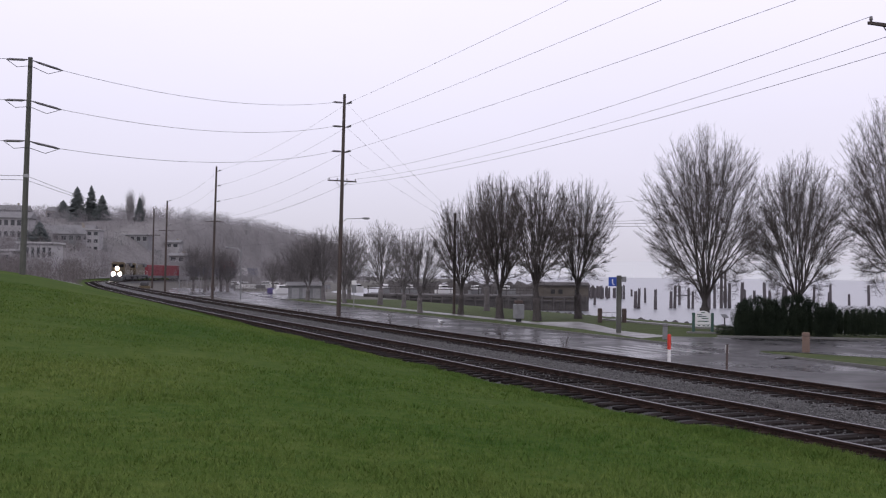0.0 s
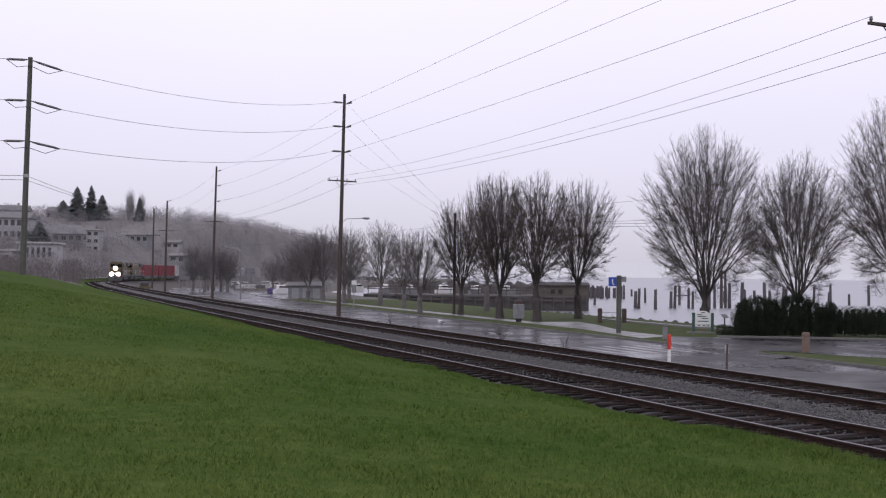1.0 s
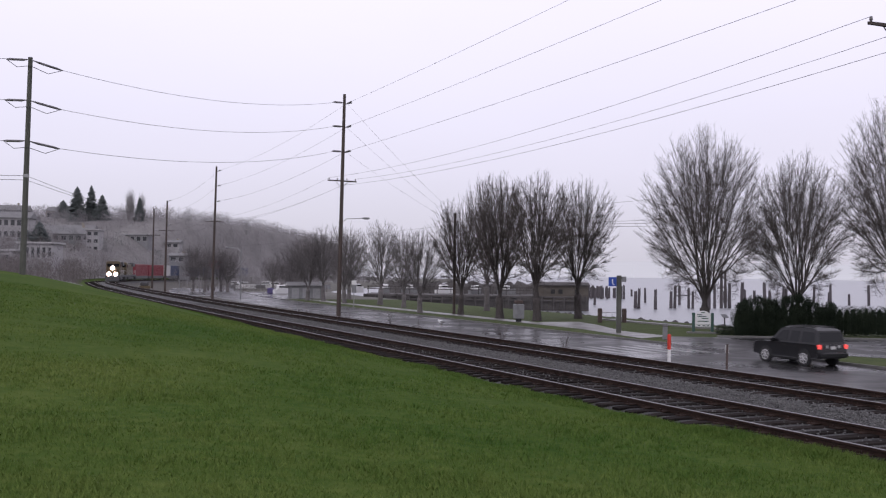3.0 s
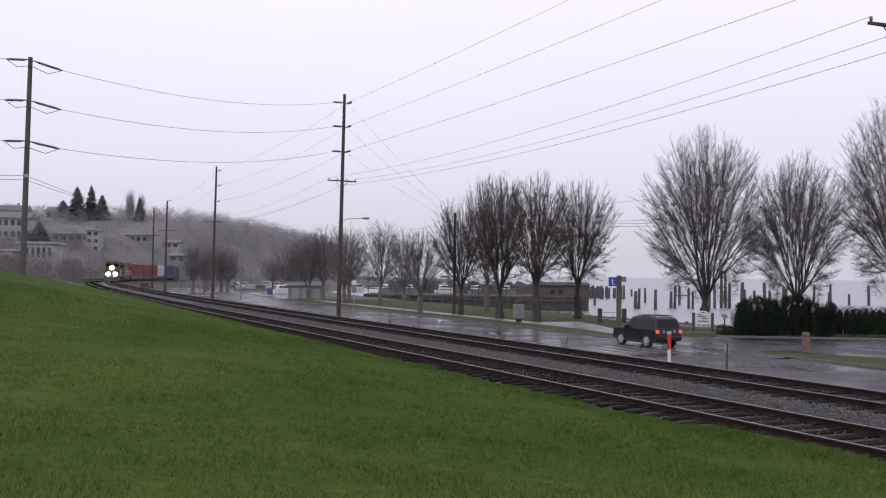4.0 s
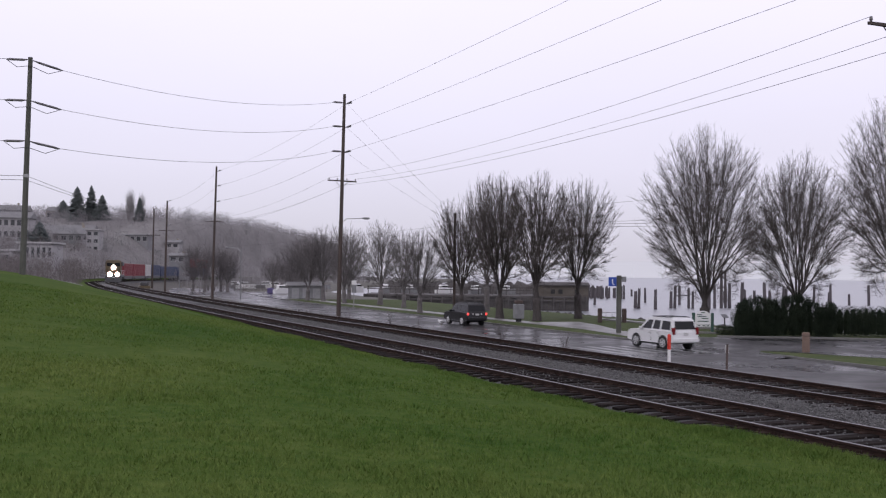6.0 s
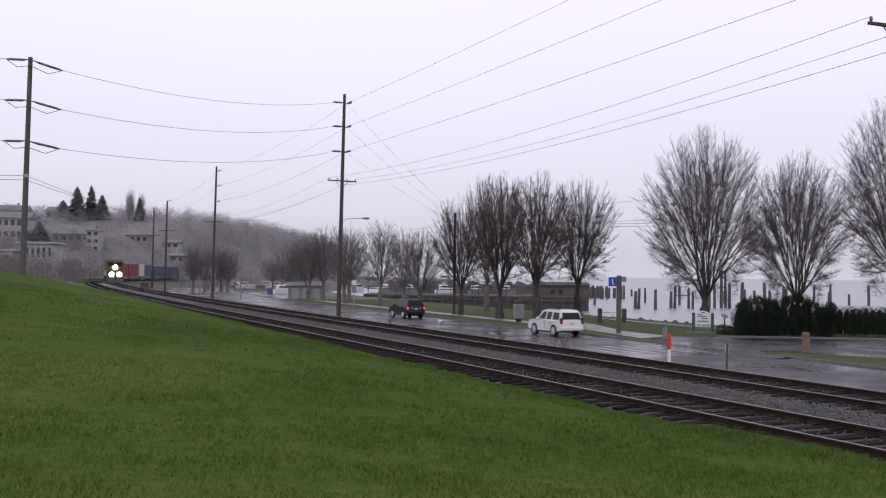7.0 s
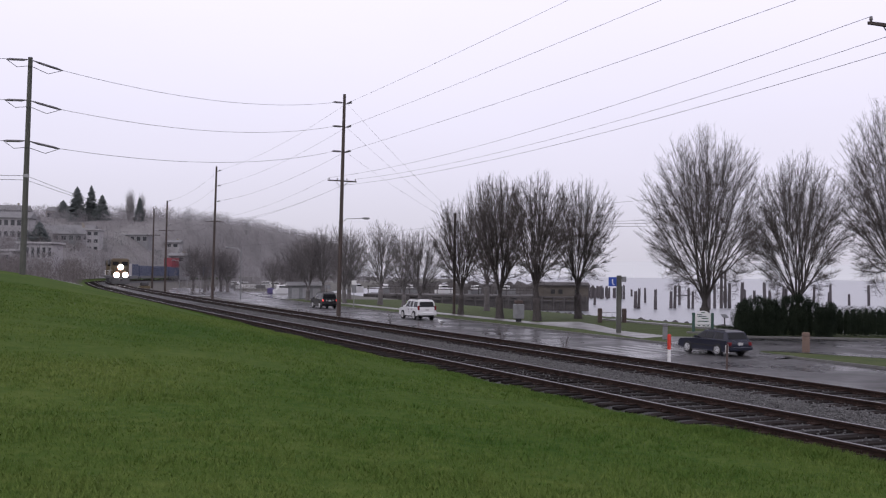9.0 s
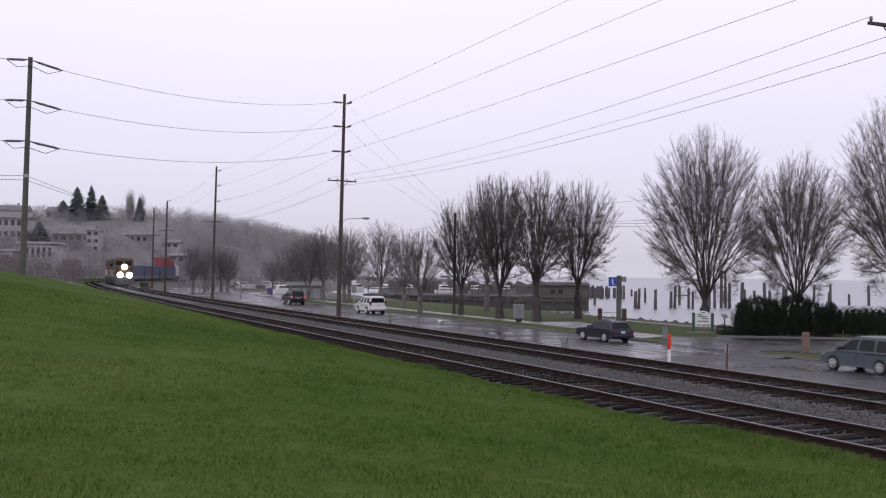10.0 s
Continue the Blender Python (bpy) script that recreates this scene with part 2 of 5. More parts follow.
# ---- mesh helpers ----
class Mesh:
    """Gathers vertices and faces of one piece."""

    def __init__(self):
        self.v, self.f = [], []

    def add(self, vs, fs):
        k = len(self.v)
        self.v.extend(tuple(p) for p in vs)
        self.f.extend(tuple(i + k for i in q) for q in fs)
        return self

    def box(self, x, y, z, w, d, h, m=None, bev=0.0):
        """A block from its centre in plan and its foot, edges eased by bev."""
        if bev <= 0:
            vs = [Vector((x + a * w / 2, y + b * d / 2, z + c * h)) for c in (0, 1) for b in (-1, 1) for a in (-1, 1)]
            fs = [(0, 2, 3, 1), (4, 5, 7, 6), (0, 1, 5, 4), (2, 6, 7, 3), (0, 4, 6, 2), (1, 3, 7, 5)]
        else:
            vs, fs = [], []
            c = bev
            ring = [(-w / 2 + c, -d / 2), (w / 2 - c, -d / 2), (w / 2, -d / 2 + c), (w / 2, d / 2 - c), (w / 2 - c, d / 2), (-w / 2 + c, d / 2), (-w / 2, d / 2 - c), (-w / 2, -d / 2 + c)]
            for zz, k in ((z, 1 - 2 * c / max(w, d)), (z + c, 1), (z + h - c, 1), (z + h, 1 - 2 * c / min(w, d))):
                vs += [Vector((x + a * k, y + b * k, zz)) for a, b in ring]
            for r in range(3):
                fs += [(r * 8 + i, r * 8 + (i + 1) % 8, r * 8 + 8 + (i + 1) % 8, r * 8 + 8 + i) for i in range(8)]
            fs += [tuple(range(7, -1, -1)), tuple(range(24, 32))]
        if m is not None:
            vs = [m @ p for p in vs]
        return self.add(vs, fs)

    def tube(self, pts, radii, sides=6, caps=True):
        """A bent round bar through pts."""
        pts = [Vector(p) for p in pts]
        if not hasattr(radii, "__len__"):
            radii = [radii] * len(pts)
        vs, fs = [], []
        ref = None
        for i, p in enumerate(pts):
            t = (pts[min(i + 1, len(pts) - 1)] - pts[max(i - 1, 0)]).normalized()
            if ref is None:
                ref = Vector((1, 0, 0)) if abs(t.x) < 0.8 else Vector((0, 1, 0))
            a = (ref - t * ref.dot(t)).normalized()
            ref = a
            b = t.cross(a)
            for k in range(sides):
                g = 2 * math.pi * k / sides
                vs.append(p + (a * math.cos(g) + b * math.sin(g)) * radii[i])
        for i in range(len(pts) - 1):
            for k in range(sides):
                j = (k + 1) % sides
                fs.append((i * sides + k, i * sides + j, (i + 1) * sides + j, (i + 1) * sides + k))
        if caps:
            fs.append(tuple(range(sides - 1, -1, -1)))
            fs.append(tuple((len(pts) - 1) * sides + k for k in range(sides)))
        return self.add(vs, fs)

    def prism(self, outline, x0, x1, m=None):
        """An outline in (y, z), pushed from x0 to x1."""
        n = len(outline)
        vs = [Vector((x0, a, b)) for a, b in outline] + [Vector((x1, a, b)) for a, b in outline]
        fs = [(i, n + i, n + (i + 1) % n, (i + 1) % n) for i in range(n)]
        fs += [tuple(range(n)), tuple(range(2 * n - 1, n - 1, -1))]
        if m is not None:
            vs = [m @ p for p in vs]
        return self.add(vs, fs)

    def disc(self, r, x0, x1, y=0, z=0, n=18, bev=0.0):
        """A wheel-like disc with its axle along x."""
        rings = [(x0, r - bev), (x0 + math.copysign(bev, x1 - x0), r), (x1 - math.copysign(bev, x1 - x0), r), (x1, r - bev)] if bev else [(x0, r), (x1, r)]
        vs = [Vector((xx, y + rr * math.cos(2 * math.pi * k / n), z + rr * math.sin(2 * math.pi * k / n))) for xx, rr in rings for k in range(n)]
        fs = [(i * n + k, i * n + (k + 1) % n, (i + 1) * n + (k + 1) % n, (i + 1) * n + k) for i in range(len(rings) - 1) for k in range(n)]
        fs += [tuple(range(n)), tuple((len(rings) - 1) * n + k for k in range(n))]
        return self.add(vs, fs)

    def data(self, name, material, smooth=False):
        me = bpy.data.meshes.new(name)
        me.from_pydata(self.v, [], self.f)
        me.materials.append(material)
        if smooth:
            me.polygons.foreach_set("use_smooth", [True] * len(me.polygons))
        bm = bmesh.new()
        bm.from_mesh(me)
        bmesh.ops.recalc_face_normals(bm, faces=bm.faces)
        bm.to_mesh(me)
        bm.free()
        me.update()
        return me


def part(name, mesh, material, parent=None, label="", smooth=False, kind=""):
    ob = new(name, mesh.data(name, material, smooth) if isinstance(mesh, Mesh) else mesh)
    if parent is not None:
        ob.parent = parent
    return tagged(ob, label, kind=kind)


def thing(name, m, label, category, group="", kind=""):
    ob = new(name)
    ob.empty_display_size = 0.3
    ob.matrix_basis = m
    return tagged(ob, label, category, group, kind)


def raw(name, verts, faces, material, smooth=False):
    """A large mesh from arrays, with no clean-up."""
    me = bpy.data.meshes.new(name)
    me.from_pydata(verts, [], faces)
    me.materials.append(material)
    if smooth:
        me.polygons.foreach_set("use_smooth", [True] * len(me.polygons))
    me.update()
    return me


def strip(o_list, s_list, zf, material, name, smooth=True):
    """A sheet over the plan, faces upward."""
    vs = [P(o, s, zf(o, s)) for s in s_list for o in o_list]
    n = len(o_list)
    fs = [(i * n + k, i * n + k + 1, (i + 1) * n + k + 1, (i + 1) * n + k) for i in range(len(s_list) - 1) for k in range(n - 1)]
    return raw(name, vs, fs, material, smooth)


def slab(o0, o1, s_list, z0, z1, material, name):
    """A kerb, path or road: a strip with upright sides."""
    mb = Mesh()
    vs = [P(o, s, z) for s in s_list for o, z in ((o0, z0), (o0, z1), (o1, z1), (o1, z0))]
    fs = []
    for i in range(len(s_list) - 1):
        fs += [(i * 4 + k, i * 4 + k + 1, i * 4 + 5 + k, i * 4 + 4 + k) for k in range(3)]
    e = 4 * (len(s_list) - 1)
    fs += [(0, 3, 2, 1), (e, e + 1, e + 2, e + 3)]
    mb.add(vs, fs)
    return mb.data(name, material)


def steps(a, b, d):
    n = max(1, round((b - a) / d))
    return [a + (b - a) * i / n for i in range(n + 1)]


# ---- setting ----
S_ALL = steps(-160, 130, 5) + steps(136, 860, 6)
O_ALL = [-420, -330, -260, -200, -160, -130, -105, -85, -70, -58, -48, -40, -33, -27, -22, -18, -15, -12, -9, -7, -5, -3, -1, 1, 3, 5, 6.5, 8, 9.3, 9.8, 10.2, 10.5]
tagged(new("ground_lawn", strip(O_ALL, S_ALL, ground_z, M_LAWN, "ground_lawn")), "wet green mown lawn sloping down to the railway", "lawn", kind="structure")
tagged(new("ground_hill", strip([o for o in O_ALL if o < 8.5], steps(124, 860, 6), lambda o, s: ground_z(o, s) + 0.25 * sm((s - 124) / 10), M_HAZEHILL, "ground_hill")), "brown winter scrub on a hillside, paled for haze", "hillside", kind="structure")
tagged(new("ground_ballast", strip([9.3, 9.9, 10.7, 16.9, 17.3, 18.2, 19.6, 21.5], S_ALL, lambda o, s: {9.3: 1.8, 9.9: 2.04, 10.7: 2.155, 16.9: 2.16, 17.3: 2.10, 18.2: 1.80, 19.6: 1.4, 21.5: 0.9}[o] + grade(s), M_BALLAST, "ground_ballast", False)), "grey crushed-stone railway ballast bed", "ballast", kind="structure")
tagged(new("ground_bank", strip([18.2, 20, 21.5, 23, 24.5, 26, 29, 32.6], S_ALL, ground_z, M_EARTH, "ground_bank")), "earth bank between the railway and the road", "bank", kind="structure")
tagged(new("ground_park", strip([41.2, 45, 50, 55, 58, 61, 62.5, 64, 65.5, 67, 70, 73, 76, 79, 82, 85, 88, 92], [q for q in S_ALL if q < 160] + [164], lambda o, s: ground_z(o, s) + (0.10 if o < shore(s) + 1 else 0.0), M_VERGE, "ground_park")), "short winter grass of the waterside park", "grass", kind="structure")
tagged(new("ground_waste", strip([41.2, 45, 50, 55, 58, 61, 62.5, 64, 65.5, 67, 70, 73, 76, 79, 82, 85, 88, 92], [164] + [q for q in S_ALL if q > 164], lambda o, s: ground_z(o, s) + (0.10 if o < shore(s) + 1 else 0.0), M_WASTE, "ground_waste")), "rough brown winter ground beyond the car park", "rough ground", kind="structure")
vs = [(4000 * math.cos(a), 4000 * math.sin(a), -4.6) for a in [2 * math.pi * k / 48 for k in range(48)]]
tagged(new("ground_seabed", raw("ground_seabed", vs, [tuple(range(48))], M_BED)), "sea bed", "sea bed", kind="structure")
vs = [(x, y, -2.0) for x, y in ((-900, -2500), (3800, -2500), (3800, 3800), (-900, 3800))]
tagged(new("water", raw("water", vs, [(0, 1, 2, 3)], M_WATER)), "calm pale grey sea water under an overcast sky", "water", kind="structure")
# backdrop ridge whose even emission stands in for haze
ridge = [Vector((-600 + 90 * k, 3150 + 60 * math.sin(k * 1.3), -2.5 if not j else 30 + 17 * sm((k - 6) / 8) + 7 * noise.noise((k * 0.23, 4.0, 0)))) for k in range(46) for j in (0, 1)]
tagged(new("backdrop_far_shore", raw("backdrop_far_shore", ridge, [(2 * k, 2 * k + 2, 2 * k + 3, 2 * k + 1) for k in range(45)], M_SHOREGLOW)), "pale wooded shore across the bay, its haze put in as glow", "shore", kind="structure")
tagged(new("road", slab(32.6, 41.2, S_ALL, -0.4, 0.02, M_ROAD, "road")), "wet grey asphalt road along the railway", "road", kind="structure")


# ---- railway ----
def rail_mesh(o, z_top, s_list, name):
    """A flat-bottomed rail section swept along the line; its head is a mesh of its own."""
    prof = [(-0.075, -0.17), (-0.075, -0.155), (-0.012, -0.135), (-0.012, -0.05), (-0.036, -0.035), (-0.036, -0.004), (0.036, -0.004), (0.036, -0.035), (0.012, -0.05), (0.012, -0.135), (0.075, -0.155), (0.075, -0.17)]
    n = len(prof)
    vs = [P(o + a, s, z_top + b + grade(s)) for s in s_list for a, b in prof]
    fs = [(i * n + k, i * n + (k + 1) % n, (i + 1) * n + (k + 1) % n, (i + 1) * n + k) for i in range(len(s_list) - 1) for k in range(n)]
    return Mesh().add(vs, fs)


def rail_head(o, z_top, s_list):
    prof = [(-0.022, -0.0035), (-0.016, 0.002), (0.016, 0.002), (0.022, -0.0035)]
    vs = [P(o + a, s, z_top + b + grade(s)) for s in s_list for a, b in prof]
    fs = [(i * 4 + k, i * 4 + k + 1, i * 4 + 5 + k, i * 4 + 4 + k) for i in range(len(s_list) - 1) for k in range(3)]
    return Mesh().add(vs, fs)


Z_RAIL = 2.30
S_RAIL = steps(-120, 40, 16) + steps(48, 520, 4)


def railway_track(o, label):
    tr = thing("railway_track", Matrix(), label, "railway track", "railway tracks", "structure")
    for side in (-0.752, 0.752):
        r = part("rail", rail_mesh(o + side, Z_RAIL, S_RAIL, "rail"), M_RAIL, tr, "rust-brown steel rail")
        part("rail_head", rail_head(o + side, Z_RAIL, S_RAIL), M_RAILTOP, r, "shiny worn running surface")
    return tr


track_near = railway_track(11.75, "near main-line track with rusty rails on dark wooden ties")
track_far = railway_track(15.85, "second track beside the road on dark wooden ties")


# ---- trees ----
def grow(seed, h, w, tips=420, thick=0.30, low=0.13, peak=0.5, shoots=11, bark=None, twig=None):
    """A bare tree: the trunk forks again and again until each end has its own place in the crown. Returns trunk, limbs and twigs."""
    rng = random.Random(seed)
    trunk, limb_list, twig_m = Mesh(), {}, Mesh()
    fork = h * low
    ends = []
    while len(ends) < tips:
        u = rng.random()
        reach = 0.30 + 0.70 * (u / peak) ** 0.7 if u < peak else max(0.02, 1 - ((u - peak) / (1 - peak)) ** 2.3) ** 0.5
        q = math.sqrt(rng.uniform(0.0, 1.0))
        if rng.random() > reach ** 1.4 or q < 0.80 - 1.7 * u:
            continue
        a = rng.uniform(0, 6.283)
        r = w / 2 * reach * q * rng.uniform(0.93, 1.04)
        ends.append(Vector((r * math.cos(a), r * math.sin(a), fork * 1.15 + (h - fork * 1.15) * u * rng.uniform(0.98, 1.0))))
    lean = Vector((rng.uniform(-0.04, 0.04), rng.uniform(-0.04, 0.04), 1))
    base = [Vector((0, 0, -0.4)), Vector((0, 0, 0.12)), lean * fork * 0.4, lean * fork * 0.75, lean * fork]
    trunk.tube(base, [thick * 1.5, thick * 1.12, thick * 0.92, thick * 0.94, thick * 0.98], 10)

    def girth(n):
        return max(0.0105, thick * 0.85 * (n / tips) ** 0.5)

    def shoot(p, way, length, r):
        """A fine straight twig."""
        bend = Vector((rng.uniform(-0.2, 0.2), rng.uniform(-0.2, 0.2), rng.uniform(0.0, 0.3)))
        twig_m.tube([p, p + (way + bend).normalized() * length], [r, r * 0.5], 3, False)

    def branch(p, d, idx, depth, mb):
        n = len(idx)
        mean = sum((ends[i] for i in idx), Vector()) / n
        gap = mean - p
        if n == 1:
            stop, share = ends[idx[0]], 1.0
        else:
            share = rng.uniform(0.015, 0.05) if depth < 3 else rng.uniform(0.08, 0.2) if depth < 6 else rng.uniform(0.22, 0.4)
            way = (d * 0.45 + gap.normalized() + Vector((rng.uniform(-0.16, 0.16), rng.uniform(-0.16, 0.16), 0.10))).normalized()
            stop = p + way * gap.length * share
        chord = stop - p
        e = (chord.normalized() + Vector((rng.uniform(-0.22, 0.22), rng.uniform(-0.22, 0.22), 0.12))).normalized()
        m = 3 if chord.length > 0.8 else 2
        pts, rad = [], []
        r0, r1 = girth(n), girth(max(1, n * 0.62)) if n > 1 else 0.008
        for k in range(m + 1):
            u = k / m
            c1, c2 = p + d * chord.length * 0.33, stop - e * chord.length * 0.33
            pts.append(p * (1 - u) ** 3 + c1 * 3 * u * (1 - u) ** 2 + c2 * 3 * u * u * (1 - u) + stop * u ** 3)
            rad.append(r0 * (1 - u) + r1 * u)
        mb.tube(pts, rad, 7 if n > 40 else 5 if n > 5 else 3, False)
        if n <= 9:
            for _ in range(shoots if n == 1 else shoots // 2):
                f = rng.uniform(0.1, 1.0) * m
                k = min(m - 1, int(f))
                at = pts[k].lerp(pts[k + 1], f - k)
                a = rng.uniform(0, 6.283)
                way = (e * 0.7 + Vector((math.cos(a), math.sin(a), rng.uniform(0.0, 0.6))) * rng.uniform(0.5, 1.15)).normalized()
                shoot(at, way, h * rng.uniform(0.018, 0.05), rng.uniform(0.005, 0.0085))
        if n == 1:
            return
        ways = [(ends[i] - stop).normalized() for i in idx]
        spread = np.array([tuple(q) for q in ways])
        spread = spread - spread.mean(axis=0)
        turn = np.linalg.eigh(spread.T @ spread)[1]
        ax = Vector(turn[:, 2] + turn[:, 1] * rng.uniform(-0.5, 0.5))
        order = sorted(range(n), key=lambda k: ways[k].dot(ax))
        cut = max(1, min(n - 1, int(n * rng.uniform(0.36, 0.64))))
        for half in (order[:cut], order[cut:]):
            sub = [idx[k] for k in half]
            if depth == 2:
                limb_list[len(limb_list)] = Mesh()
            branch(stop, e, sub, depth + 1, trunk if depth < 2 else limb_list[len(limb_list) - 1] if depth == 2 else mb)

    branch(base[-1] - Vector((0, 0, 0.05)), lean.normalized(), list(range(tips)), 0, trunk)
    return trunk.data("trunk", bark or M_BARK, True), [m.data("limb", bark or M_BARK, True) for m in limb_list.values()], raw("twig_crown", twig_m.v, twig_m.f, twig or M_TWIG)


def street_tree(meshes, m, label):
    t = thing("bare_tree", m, label, "tree", "street trees")
    part("trunk", meshes[0], M_BARK, t)
    for me in meshes[1]:
        part("limb", me, M_BARK, t)
    part("twig_crown", meshes[2], M_TWIG, t, "fine bare twigs", kind="stuff")
    return t


BIG = grow(5, 18.4, 13.2, 1150, 0.48, 0.09, 0.40, 17)
WIDE = grow(8, 18.2, 12.2, 1050, 0.44, 0.10, 0.42, 17)
KINDS = [grow(11, 12.0, 5.6, 460, 0.27, 0.15, 0.55, 15), grow(21, 12.0, 6.2, 480, 0.26, 0.16, 0.5, 15), grow(33, 12.0, 5.2, 450, 0.28, 0.14, 0.6, 15)]
# trees farther off, with haze painted into bark and twigs
HAZY = [grow(45, 12.0, 6.0, 420, 0.26, 0.15, 0.5, 9, M_HAZEBARK, M_HAZEBARK), grow(46, 12.0, 6.0, 420, 0.26, 0.17, 0.45, 9, M_HAZEBARK, M_HAZEBARK)]


def sized(x, y, z, turn, kx, kz):
    return pose(x, y, z, 0, 0, turn) @ Matrix.Diagonal((kx, kx, kz, 1))


street_tree(BIG, pose(23.6, 93.3, 0.1, 0, 0, 40), "large bare vase-shaped tree behind a park sign")
street_tree(WIDE, sized(32.6, 95, 0.1, 75, 0.88, 0.90), "bare tree rising behind an evergreen hedge")
street_tree(WIDE, sized(36.0, 80, 0.1, 130, 1.04, 1.06), "large bare tree beside the parking drive")
ROW = [(14.0, 106.6, 15.2, 6.9, 1), (9.2, 100.4, 14.8, 6.4, 0), (5.8, 104.4, 14.9, 5.6, 2), (5.4, 125.7, 17.0, 6.2, 0), (2.0, 113.0, 13.5, 5.8, 1),
       (-2.5, 116.3, 9.8, 5.3, 2), (-5.0, 134.0, 10.8, 5.2, 0), (-8.7, 144.4, 12.2, 6.4, 1), (-14.2, 150.0, 12.2, 5.9, 2), (-18.4, 160.0, 12.1, 6.2, 0),
       (-21.1, 162.0, 11.0, 6.0, 1), (-25.9, 178.0, 9.9, 6.2, 2), (-15.5, 172.0, 12.0, 6.5, 0), (-24.0, 186.0, 12.0, 7.0, 2)]
WIDTHS = (5.6, 6.2, 5.2)
for i, (x, y, h, w, k) in enumerate(ROW):
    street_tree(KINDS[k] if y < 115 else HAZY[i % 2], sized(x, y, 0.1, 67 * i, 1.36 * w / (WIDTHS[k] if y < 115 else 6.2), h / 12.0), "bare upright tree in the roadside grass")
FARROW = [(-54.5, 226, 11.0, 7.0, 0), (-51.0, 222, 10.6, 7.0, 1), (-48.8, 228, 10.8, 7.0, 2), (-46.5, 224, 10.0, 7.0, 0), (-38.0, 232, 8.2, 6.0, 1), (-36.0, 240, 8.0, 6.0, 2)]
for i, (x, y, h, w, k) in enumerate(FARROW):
    street_tree(HAZY[k % 2], sized(x, y, 0.1, 51 * i, w / 5.4, h / 12.0), "bare tree beside the distant parking lot, paled for haze")


# ---- poles and wires ----
def sag(a, b, drop, n=14):
    a, b = Vector(a), Vector(b)
    return [a.lerp(b, i / n) - Vector((0, 0, 4 * drop * (i / n) * (1 - i / n))) for i in range(n + 1)]


def wire(a, b, drop, r=0.012, name="overhead_wire", label="thin dark overhead wire between poles"):
    ob = new(name, Mesh().tube(sag(a, b, drop), r, 4).data(name, M_WIRE))
    return tagged(ob, label, "wire", "overhead wires")


def pole(m, h, r0, r1, material, label):
    ob = thing("utility_pole", m, label, "utility pole", "utility poles")
    part("pole", Mesh().tube([(0, 0, -1.0), (0, 0, h * 0.5), (0, 0, h)], [r0, (r0 + r1) / 2, r1], 12), material, ob)
    return ob


LEVELS = (22.0, 19.55, 17.0)
O_POLE = 31.8
tops = []
PLACES = [on(O_POLE, 29.7), on(O_POLE, 101.0), pose(-37.5, 168.6, 0, 0, 0.9, 23.2), pose(-56.5, 210.6, 0, 0, 0.5, 23.2), pose(-67.0, 238.7, 0, 0, 0.4, 20)]
PLACES[1] = PLACES[1] @ pose(0, 0, 0, 0, 0.8, 0)
for i, m in enumerate(PLACES):
    ob = pole(m, 22.8 if i < 2 else 21.6 if i == 2 else 18.7, 0.24, 0.15, M_POLE, "tall brown wooden power pole with steel stand-off arms")
    lv = [z - (0 if i < 2 else 1.0 if i == 2 else 3.2) for z in LEVELS]
    for z in lv:
        part("arm", Mesh().tube([(-0.1, 0, z - 0.25), (0.85, 0.1, z)], 0.05, 6), M_STEEL, ob, "short angled steel bracket")
        part("insulator", Mesh().tube([(0.5, -0.9, z), (0.5, -0.55, z - 0.02), (0.5, 0.55, z - 0.02), (0.5, 0.9, z)], [0.03, 0.09, 0.09, 0.03], 8), M_INSUL, ob, "grey polymer insulator")
    z = 13.9 if i < 2 else 12.6
    z = z + 0.45 if i == 0 else z
    part("crossarm", Mesh().box(0, 0, z - 0.06, 3.1, 0.11, 0.13, bev=0.02), M_POLE, ob, "wooden crossarm")
    for x in (-1.4, -0.5, 0.5, 1.4):
        part("pin_insulator", Mesh().tube([(x, 0, z + 0.06), (x, 0, z + 0.14), (x, 0, z + 0.26)], [0.03, 0.07, 0.05], 8), M_INSUL, ob)
    part("brace", Mesh().tube([(-0.75, 0.05, z), (0, 0.12, z - 0.7)], 0.025, 5), M_STEEL, ob)
    part("brace", Mesh().tube([(0.75, 0.05, z), (0, 0.12, z - 0.7)], 0.025, 5), M_STEEL, ob)
    tops.append((m, lv, z))
for (ma, la, za), (mb, lb, zb) in zip(tops, tops[1:]):
    for a, b in zip(la, lb):
        wire(ma @ Vector((0.5, 0.9, a)), mb @ Vector((0.5, -0.9, b)), 0.2 if ma is tops[0][0] else 0.8)
    for x in (-1.4, 1.4):
        wire(ma @ Vector((x, 0, za + 0.26)), mb @ Vector((x, 0, zb + 0.26)), 0.9, 0.010)
    wire(ma @ Vector((0, 0, za - (0.85 if ma is tops[0][0] else 0.45))), mb @ Vector((0, 0, zb - 0.45)), 0.8, 0.011)
m3, l3, z3 = tops[-1]
for a in l3:
    wire(m3 @ Vector((0.5, 0.9, a)), Vector((-75, 330, a)), 0.8)

